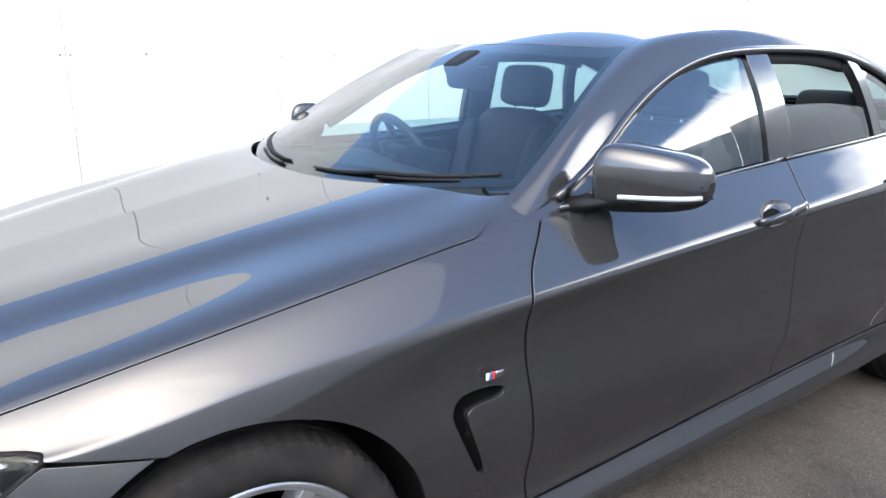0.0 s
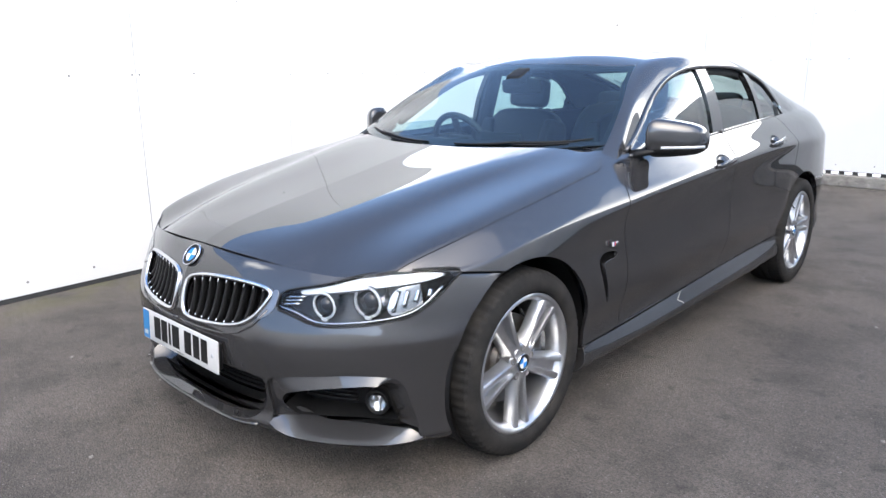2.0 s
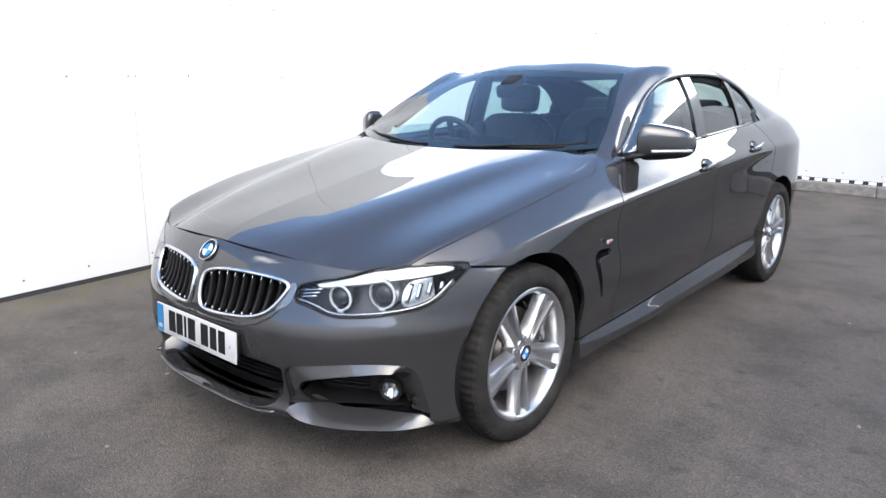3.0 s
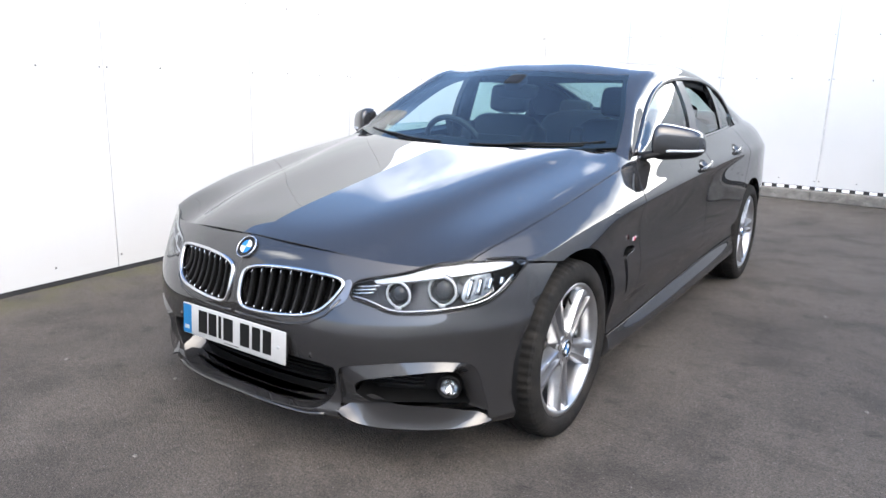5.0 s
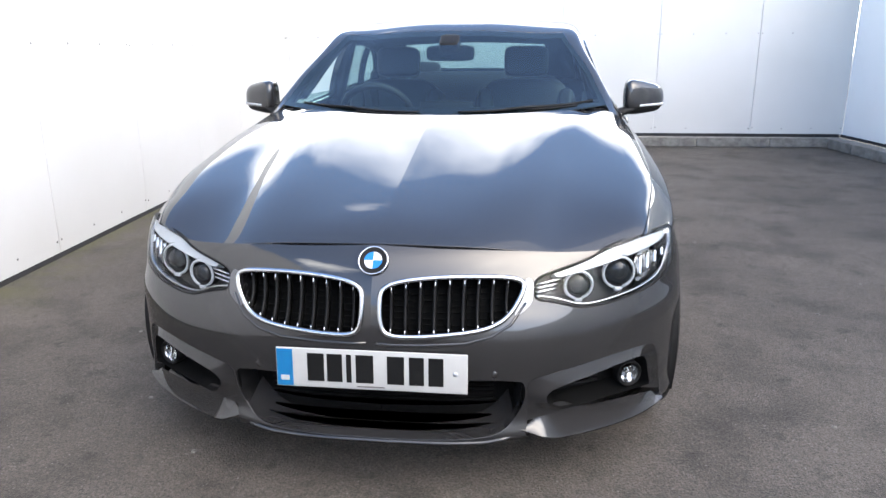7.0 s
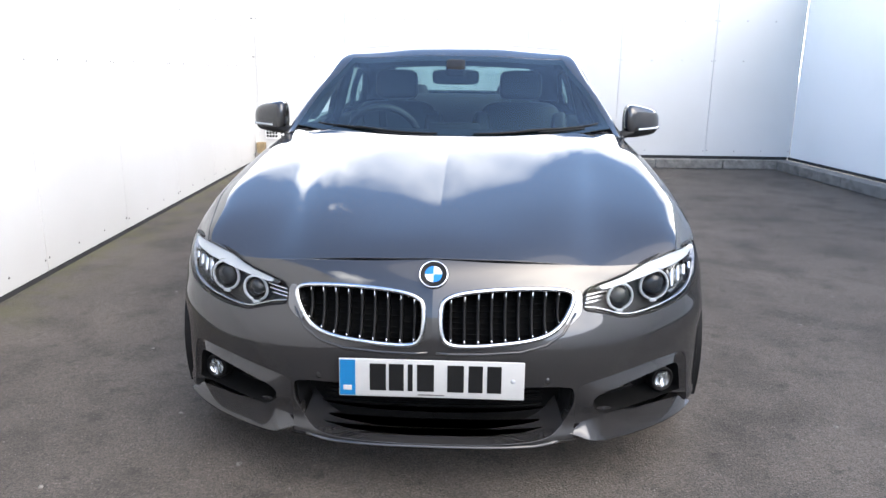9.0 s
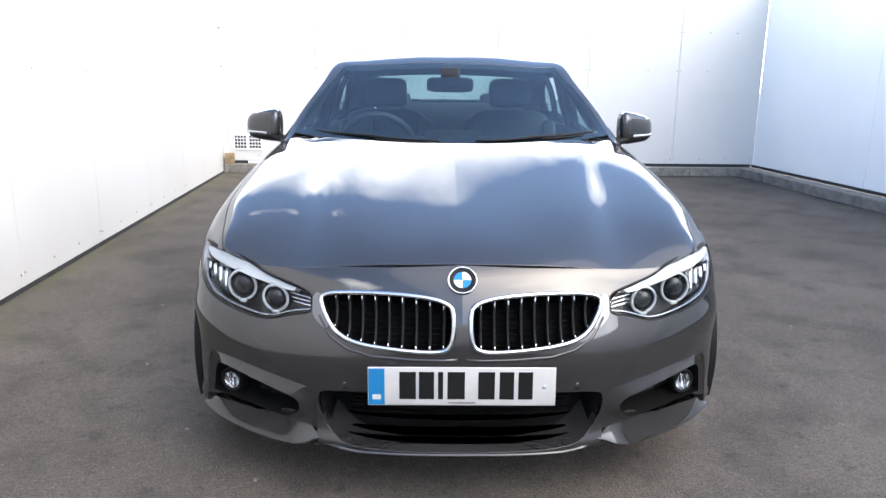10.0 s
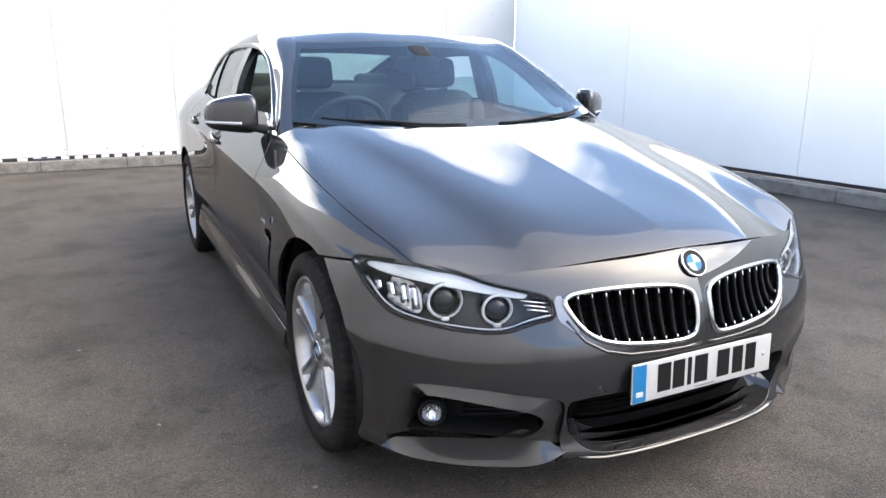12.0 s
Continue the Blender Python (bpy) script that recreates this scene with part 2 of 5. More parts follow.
def spline(t, values):
    """A natural cubic spline; straight beyond its ends."""
    t = np.asarray(t, float)
    v = np.asarray(values, float)
    n = len(t)
    h = np.diff(t)
    a = np.zeros((n, n))
    b = np.zeros(n)
    a[0, 0] = a[-1, -1] = 1
    for i in range(1, n - 1):
        a[i, i - 1], a[i, i], a[i, i + 1] = h[i - 1], 2 * (h[i - 1] + h[i]), h[i]
        b[i] = 6 * ((v[i + 1] - v[i]) / h[i] - (v[i] - v[i - 1]) / h[i - 1])
    m = np.linalg.solve(a, b)

    def f(q):
        q = np.asarray(q, float)
        i = np.clip(np.searchsorted(t, q) - 1, 0, n - 2)
        x = np.clip(q, t[0], t[-1])
        d0, d1 = x - t[i], t[i + 1] - x
        y = (m[i] * d1 ** 3 + m[i + 1] * d0 ** 3) / (6 * h[i]) + (v[i] / h[i] - m[i] * h[i] / 6) * d1 + (v[i + 1] / h[i] - m[i + 1] * h[i] / 6) * d0
        lo = (v[1] - v[0]) / h[0] - h[0] * (2 * m[0] + m[1]) / 6
        hi = (v[-1] - v[-2]) / h[-1] + h[-1] * (2 * m[-1] + m[-2]) / 6
        return y + np.where(q < t[0], (q - t[0]) * lo, 0) + np.where(q > t[-1], (q - t[-1]) * hi, 0)
    return f


def rounded(poly, times=3):
    """A closed outline with its corners cut (Chaikin)."""
    p = np.array(poly, float)
    for _ in range(times):
        q = np.roll(p, -1, axis=0)
        p = np.stack([0.75 * p + 0.25 * q, 0.25 * p + 0.75 * q], axis=1).reshape(-1, p.shape[1])
    return p


def inside(poly, points):
    """Signed distance to a closed outline, negative inside."""
    a = np.asarray(poly, float)
    b = np.roll(a, -1, axis=0)
    p = np.asarray(points, float)
    best = np.full(len(p), 1e9)
    odd = np.zeros(len(p), bool)
    for (ax, ay), (bx, by) in zip(a, b):
        ex, ey = bx - ax, by - ay
        wx, wy = p[:, 0] - ax, p[:, 1] - ay
        t = np.clip((wx * ex + wy * ey) / max(ex * ex + ey * ey, 1e-12), 0, 1)
        best = np.minimum(best, (wx - t * ex) ** 2 + (wy - t * ey) ** 2)
        cross = ((ay > p[:, 1]) != (by > p[:, 1])) & (p[:, 0] < ex * (p[:, 1] - ay) / (by - ay if by != ay else 1e-12) + ax)
        odd ^= cross
    d = np.sqrt(best)
    return np.where(odd, -d, d)


class Skin:
    """A smooth sheet: places, normals and faces."""

    def __init__(self, v, n, f):
        self.v, self.n, self.f = v, n, f

    def cut(self, dist):
        """Keep the side where dist(places) is negative."""
        d = np.asarray(dist(self.v), float)
        v, n = list(self.v), list(self.n)
        neg = d < 0
        out, made = [], {}

        def edge(i, j):
            key = (i, j) if i < j else (j, i)
            if key not in made:
                t = d[i] / (d[i] - d[j])
                v.append(self.v[i] * (1 - t) + self.v[j] * t)
                n.append(self.n[i] * (1 - t) + self.n[j] * t)
                made[key] = len(v) - 1
            return made[key]
        for f in self.f:
            k = [neg[i] for i in f]
            if all(k):
                out.append(f)
            elif any(k):
                g = []
                for a in range(len(f)):
                    i, j = f[a], f[(a + 1) % len(f)]
                    if neg[i]:
                        g.append(i)
                    if neg[i] != neg[j]:
                        g.append(edge(i, j))
                if len(g) > 2:
                    out.append(tuple(g))
        return Skin(np.array(v), np.array(n), out).tidy()

    def tidy(self):
        used = sorted({i for f in self.f for i in f})
        new_i = {i: k for k, i in enumerate(used)}
        return Skin(self.v[used], self.n[used], [tuple(new_i[i] for i in f) for f in self.f])

    def moved(self, d):
        return Skin(self.v + self.n * d, self.n, self.f)

    def mirrored(self):
        s = np.array((-1.0, 1, 1))
        return Skin(self.v * s, self.n * s, [f[::-1] for f in self.f])

    def joined(self, other):
        k = len(self.v)
        return Skin(np.vstack([self.v, other.v]), np.vstack([self.n, other.n]), self.f + [tuple(i + k for i in f) for f in other.f])

    def lipped(self, depth=0.014, r=0.002, axis_seam=False):
        """The sheet with its edges turned inwards over a small radius."""
        count = {}
        for f in self.f:
            for a in range(len(f)):
                i, j = f[a], f[(a + 1) % len(f)]
                key = (i, j) if i < j else (j, i)
                count[key] = None if key in count else (i, j)
        rim = [e for e in count.values() if e]
        if axis_seam:
            rim = [(i, j) for i, j in rim if abs(self.v[i][0]) > 1e-4 or abs(self.v[j][0]) > 1e-4]
        outw = {}
        for i, j in rim:
            t = self.v[j] - self.v[i]
            e = np.cross(t, self.n[i])
            e /= max(np.linalg.norm(e), 1e-9)
            for k in (i, j):
                outw[k] = outw.get(k, 0) + e
        v, n, f = list(self.v), list(self.n), list(self.f)
        ring1, ring2, ring3 = {}, {}, {}
        for k, e in outw.items():
            e = e / max(np.linalg.norm(e), 1e-9)
            nn = self.n[k] / max(np.linalg.norm(self.n[k]), 1e-9)
            p = self.v[k]
            for ring, q, m in ((ring1, p + e * r * 0.7 - nn * r * 0.3, nn * 0.7 + e * 0.7), (ring2, p + e * r - nn * r, e), (ring3, p + e * r - nn * depth, e)):
                v.append(q)
                n.append(m)
                ring[k] = len(v) - 1
        for i, j in rim:
            f.append((j, i, ring1[i], ring1[j]))
            f.append((ring1[j], ring1[i], ring2[i], ring2[j]))
            f.append((ring2[j], ring2[i], ring3[i], ring3[j]))
        return Skin(np.array(v), np.array(n), f)

    def mesh(self, name, mat, parent, label=""):
        me = bpy.data.meshes.new(name)
        me.from_pydata([tuple(p) for p in self.v], [], [tuple(f) for f in self.f])
        me.update()
        for p in me.polygons:
            p.use_smooth = True
        n = self.n / np.maximum(np.linalg.norm(self.n, axis=1, keepdims=True), 1e-9)
        me.normals_split_custom_set_from_vertices([tuple(q) for q in n])
        me.materials.append(mat)
        ob = new(name, me)
        if parent:
            ob.parent = parent
        if label:
            ob["label"] = label
        return ob


def sheet(grid):
    """A Skin from a grid of places (rows, columns, 3); its normals point away from (0, 1.6, 0.5)."""
    a, b, _ = grid.shape
    du, dv = np.gradient(grid, axis=0), np.gradient(grid, axis=1)
    n = np.cross(du, dv)
    n /= np.maximum(np.linalg.norm(n, axis=2, keepdims=True), 1e-9)
    mid = grid - np.array((0, 1.4, 0.45))
    flip = (n * mid).sum() < 0
    if flip:
        n = -n
    idx = np.arange(a * b).reshape(a, b)
    f = []
    for i in range(a - 1):
        for j in range(b - 1):
            q = (idx[i, j], idx[i + 1, j], idx[i + 1, j + 1], idx[i, j + 1])
            f.append(q[::-1] if flip else q)
    return Skin(grid.reshape(-1, 3), n.reshape(-1, 3), f)

# ---- the yard: ground, walls, kerbs ----
GROUND = bpy.data.materials.new("worn_asphalt")
GROUND.use_nodes = True


def asphalt(m):
    nt = m.node_tree
    p = nt.nodes["Principled BSDF"]
    co = nt.nodes.new("ShaderNodeTexCoord")

    def noise_at(scale, detail, lo, hi, a, b, rough=0.55):
        n = nt.nodes.new("ShaderNodeTexNoise")
        n.inputs["Scale"].default_value, n.inputs["Detail"].default_value, n.inputs["Roughness"].default_value = scale, detail, rough
        nt.links.new(co.outputs["Object"], n.inputs["Vector"])
        r = nt.nodes.new("ShaderNodeMapRange")
        r.inputs["From Min"].default_value, r.inputs["From Max"].default_value = lo, hi
        r.inputs["To Min"].default_value, r.inputs["To Max"].default_value = a, b
        nt.links.new(n.outputs["Fac"], r.inputs["Value"])
        return r.outputs[0]

    def mix(mode, fac, a, b):
        x = nt.nodes.new("ShaderNodeMix"); x.data_type = "RGBA"; x.blend_type = mode
        for key, val in (("Factor", fac), ("A", a), ("B", b)):
            if isinstance(val, (int, float)):
                x.inputs[key].default_value = val
            elif isinstance(val, tuple):
                x.inputs[key].default_value = (*val, 1)
            else:
                nt.links.new(val, x.inputs[key])
        return x.outputs["Result"]
    base = mix("MIX", noise_at(0.9, 5, 0.35, 0.65, 0, 1), (0.046, 0.0395, 0.0335), (0.072, 0.0620, 0.0530))
    base = mix("MULTIPLY", 1.0, base, mix("MIX", noise_at(2.6, 7, 0.48, 0.66, 0, 1), (1, 1, 1), (0.55, 0.54, 0.53)))
    base = mix("MULTIPLY", 1.0, base, mix("MIX", noise_at(9.0, 4, 0.60, 0.72, 0, 1), (1, 1, 1), (0.55, 0.54, 0.53)))
    base = mix("MULTIPLY", 0.9, base, mix("MIX", noise_at(110, 6, 0.36, 0.64, 0, 1, 0.85), (0.12, 0.12, 0.12), (2.05, 2.03, 2.0)))
    base = mix("MULTIPLY", 0.4, base, mix("MIX", noise_at(34, 5, 0.38, 0.62, 0, 1, 0.7), (0.52, 0.52, 0.52), (1.42, 1.41, 1.40)))
    # pale chips of stone
    v = nt.nodes.new("ShaderNodeTexVoronoi"); v.inputs["Scale"].default_value = 70
    nt.links.new(co.outputs["Object"], v.inputs["Vector"])
    r = nt.nodes.new("ShaderNodeMapRange")
    r.inputs["From Min"].default_value, r.inputs["From Max"].default_value = 0.10, 0.22
    r.inputs["To Min"].default_value, r.inputs["To Max"].default_value = 0.8, 0.0
    nt.links.new(v.outputs["Distance"], r.inputs["Value"])
    chip = nt.nodes.new("ShaderNodeMath"); chip.operation = "MULTIPLY"
    nt.links.new(r.outputs[0], chip.inputs[0])
    nt.links.new(noise_at(60, 2, 0.46, 0.62, 0, 1), chip.inputs[1])
    base = mix("MIX", chip.outputs[0], base, (0.21, 0.20, 0.185))
    # green and ochre growth along the foot of the long wall
    sep = nt.nodes.new("ShaderNodeSeparateXYZ")
    nt.links.new(co.outputs["Object"], sep.inputs[0])
    wy = nt.nodes.new("ShaderNodeMath"); wy.operation = "MULTIPLY_ADD"
    wy.inputs[1].default_value, wy.inputs[2].default_value = 0.0824, 2.402
    nt.links.new(sep.outputs["Y"], wy.inputs[0])
    away = nt.nodes.new("ShaderNodeMath"); away.operation = "ADD"
    nt.links.new(wy.outputs[0], away.inputs[0]); nt.links.new(sep.outputs["X"], away.inputs[1])
    near = nt.nodes.new("ShaderNodeMapRange")
    near.inputs["From Min"].default_value, near.inputs["From Max"].default_value = 0.02, 0.48
    near.inputs["To Min"].default_value, near.inputs["To Max"].default_value = 1.0, 0.0
    nt.links.new(away.outputs[0], near.inputs["Value"])
    moss = nt.nodes.new("ShaderNodeMath"); moss.operation = "MULTIPLY"
    nt.links.new(near.outputs[0], moss.inputs[0])
    nt.links.new(noise_at(4.5, 6, 0.40, 0.60, 0, 0.9), moss.inputs[1])
    base = mix("MIX", moss.outputs[0], base, (0.070, 0.066, 0.030))
    nt.links.new(base, p.inputs["Base Color"])
    p.inputs["Roughness"].default_value = 0.85
    nb = nt.nodes.new("ShaderNodeTexNoise")
    nb.inputs["Scale"].default_value, nb.inputs["Detail"].default_value = 140, 4
    nt.links.new(co.outputs["Object"], nb.inputs["Vector"])
    bp = nt.nodes.new("ShaderNodeBump")
    bp.inputs["Strength"].default_value, bp.inputs["Distance"].default_value = 0.9, 0.02
    nt.links.new(nb.outputs["Fac"], bp.inputs["Height"])
    nt.links.new(bp.outputs[0], p.inputs["Normal"])


asphalt(GROUND)
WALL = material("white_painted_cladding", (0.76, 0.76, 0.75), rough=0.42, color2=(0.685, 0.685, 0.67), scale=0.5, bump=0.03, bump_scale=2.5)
# same white cladding, colour darkened to offset strong light on west and north walls
WALL_DIMMED = material("dimmed_white_cladding", (0.485, 0.481, 0.472), rough=0.45, color2=(0.44, 0.434, 0.42), scale=0.6, bump=0.03, bump_scale=2.5)
WALL_EDGE = material("white_panel_edge", (0.62, 0.62, 0.60), rough=0.6, vary=0.4, scale=10)
KERB = material("weathered_concrete", (0.19, 0.18, 0.165), rough=0.9, color2=(0.12, 0.112, 0.10), scale=9, bump=0.5, bump_scale=90, fine=0.5, fine_scale=120)
TIMBER = material("raw_timber", (0.24, 0.175, 0.095), rough=0.8, vary=0.35, scale=14, bump=0.3, bump_scale=60)
SCREW = material("screw_head_grey", (0.16, 0.155, 0.15), rough=0.5, metal=0.6, vary=0.4, scale=60)
FOAM = material("purple_foam", (0.045, 0.035, 0.07), rough=0.9, vary=0.3, scale=30, bump=0.2, bump_scale=200)
GAP_DARK = material("dark_base_strip", (0.02, 0.02, 0.021), rough=0.9, vary=0.4, scale=8)

bm = bmesh.new()
bmesh.ops.create_grid(bm, x_segments=40, y_segments=40, size=150)
tagged(part("ground", bm, GROUND), "worn grey asphalt yard with dark stains", "ground", kind="structure")


def wall_run(name, start, end, first, pitch, label, base_z=0.02, height=3.6, thick=0.12, seed=1, screws=True, face=WALL):
    """A panelled wall from start to end in plan; the yard lies to its left. Panel joints stand every pitch metres from first."""
    a, b = Vector((*start, 0)), Vector((*end, 0))
    along = (b - a).normalized()
    out = Vector((-along.y, along.x, 0))
    length = (b - a).length
    rot = Matrix((( along.x, out.x, 0, a.x), (along.y, out.y, 0, a.y), (0, 0, 1, 0), (0, 0, 0, 1)))
    wall = part(name, rbox(length, thick, height, 0, m=Matrix.Translation((length / 2, -thick / 2 - 0.012, base_z + height / 2))), WALL_EDGE, smooth=False)
    wall.matrix_world = rot
    tagged(wall, label, "wall", kind="structure")
    rng = random.Random(seed)
    cuts = [0.0]
    s = first
    while s < length:
        if s > 0.02:
            cuts.append(s)
        s += pitch
    cuts.append(length)
    for s0, s1 in zip(cuts, cuts[1:]):
        w = s1 - s0
        if w < 0.05:
            continue
        ob = part("panel", rbox(w - 0.005, 0.012, height, 0.0015, 1, m=Matrix.Translation((s0 + w / 2, -0.006 + rng.uniform(-0.001, 0.001), base_z + height / 2))), face, wall, smooth=False)
        if not screws:
            continue
        k = 3
        for row in (0.085, 1.28, 1.785):
            for i in range(k + 1):
                x = s0 + 0.025 + (w - 0.05) * i / k
                if rng.random() < 0.12:
                    continue
                sc = lathe([(0.004, 0.0), (0.0035, 0.006), (0.0, 0.008)], 8, axis="y")
                sm = part("screw", sc, SCREW, wall)
                sm.location = (x, 0.0, base_z + row + rng.uniform(-0.006, 0.006))
    return wall


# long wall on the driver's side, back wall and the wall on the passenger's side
wall_run("wall_west", (-3.016, 7.45), (-1.743, -8.0), 1.0215, 1.241, "white panelled wall with vertical joints and screw heads", seed=3, height=2.45, face=WALL_DIMMED)
wall_run("wall_north", (4.41, 7.29), (-3.01, 7.29), 1.146, 1.241, "white panelled wall above a concrete kerb", base_z=0.15, seed=5, height=2.75, face=WALL_DIMMED)
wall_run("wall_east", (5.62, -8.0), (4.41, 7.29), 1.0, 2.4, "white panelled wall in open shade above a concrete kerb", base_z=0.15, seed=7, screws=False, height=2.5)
# unseen wall, added behind the camera to close the car's reflections
wall_run("unseen_wall_south", (-1.743, -8.0), (5.62, -8.0), 1.0, 2.4, "unseen plain white panelled wall added behind the camera", base_z=0.02, seed=9, screws=False, height=2.5)


def kerb_run(name, start, end, depth=0.14, height=0.125, label=""):
    a, b = Vector((*start, 0)), Vector((*end, 0))
    along = (b - a).normalized()
    out = Vector((-along.y, along.x, 0))
    length = (b - a).length
    rot = Matrix(((along.x, out.x, 0, a.x), (along.y, out.y, 0, a.y), (0, 0, 1, 0), (0, 0, 0, 1)))
    kerb = part(name, rbox(length, depth - 0.02, height - 0.012, 0, m=Matrix.Translation((length / 2, depth / 2 - 0.01, (height - 0.012) / 2))), KERB, smooth=False)
    kerb.matrix_world = rot
    tagged(kerb, label, "kerb", kind="structure")
    s = 0.0
    while s < length - 0.01:
        w = min(0.914, length - s)
        part("kerb_stone", rbox(w - 0.006, depth, height, 0.012, 2, m=Matrix.Translation((s + w / 2, depth / 2, height / 2))), KERB, kerb, smooth=False)
        s += 0.914


kerb_run("kerb_north", (4.40, 7.29), (-2.99, 7.29), depth=0.12, label="weathered grey concrete kerb at the foot of the wall")
kerb_run("kerb_east", (5.60, -8.0), (4.39, 7.16), depth=0.20, label="weathered grey concrete kerb at the foot of the wall")
# dark gap under the cladding with pale packers in it
strip = part("base_strip", rbox(7.35, 0.012, 0.045, 0, m=Matrix.Translation((0.70, 7.287, 0.143))), GAP_DARK, smooth=False)
tagged(strip, "dark gap under the wall cladding", "trim", kind="structure")
for k in range(27):
    part("packer", rbox(0.080, 0.012, 0.034, 0.002, 1, m=Matrix.Translation((-2.02 + 0.142 * k, 7.279, 0.145))), WALL, strip, smooth=False)
for x, w in ((-2.52, 0.30), (-2.17, 0.10)):
    part("packer", rbox(w, 0.012, 0.034, 0.002, 1, m=Matrix.Translation((x, 7.279, 0.145))), WALL, strip, smooth=False)
strip2 = part("base_strip", rbox(0.012, 15.2, 0.035, 0), GAP_DARK, smooth=False)
strip2.matrix_world = Matrix.Translation((4.993, -.30, 0.147)) @ Matrix.Rotation(math.atan2(1.21, 15.29), 4, "Z")
tagged(strip2, "dark gap under the wall cladding", "trim", kind="structure")
west_gap = part("base_strip", rbox(0.006, 15.3, 0.03, 0), GAP_DARK, smooth=False)
west_gap.matrix_world = Matrix.Translation((-2.370, -0.33, 0.014)) @ Matrix.Rotation(math.atan2(1.273, 15.45), 4, "Z")
tagged(west_gap, "dark gap under the wall cladding", "trim", kind="structure")
foam = part("foam_strip", sharp(rbox(0.24, 0.02, 0.028, 0.006, 2)), FOAM)
foam.location = (-1.945, 7.265, 0.139)
tagged(foam, "dark purple foam strip lying on the kerb", "foam strip")


def air_vent():
    root = part("air_vent", rbox(0.39, 0.014, 0.22, 0.004, 1), WALL, smooth=False)
    root.location = (-2.66, 7.281, 0.422)
    tagged(root, "white square-holed air vent on the wall", "vent")
    for i in range(8):
        for j in range(4):
            x = -0.163 + 0.0415 * i + (0.035 if i > 3 else 0)
            part("vent_hole", rbox(0.031, 0.008, 0.034, 0.001, 1, m=Matrix.Translation((x, -0.0075, -0.069 + 0.046 * j))), GAP_DARK, root, smooth=False)


air_vent()
block = part("timber_block", sharp(rbox(0.115, 0.09, 0.146, 0.008, 2)), TIMBER)
block.location = (-2.905, 7.222, 0.198)
tagged(block, "pale sawn timber block standing on the kerb", "block")


# small stones lying about
rng = random.Random(11)
stone_me = None
for x, y in [(-0.64, -0.585), (-0.97, -0.25), (-1.35, 0.35), (-1.2, -0.75), (0.95, -1.15), (1.45, -0.2), (1.8, 0.9), (2.2, 1.4), (-1.6, 1.2), (1.5, 2.2), (-0.2, -1.05), (2.9, 0.4)]:
    bm = bmesh.new()
    bmesh.ops.create_icosphere(bm, subdivisions=1, radius=0.009)
    for v in bm.verts:
        v.co *= rng.uniform(0.7, 1.25)
        v.co.z *= 0.6
    st = part("stone", bm, KERB, smooth=False)
    st.location = (x, y, 0.004)
    tagged(st, "small pale stone lying on the asphalt", "stone", group="loose stones")

# ---- the car ----
car = new("car")
tagged(car, "dark grey metallic four-door coupe parked on asphalt", "car")

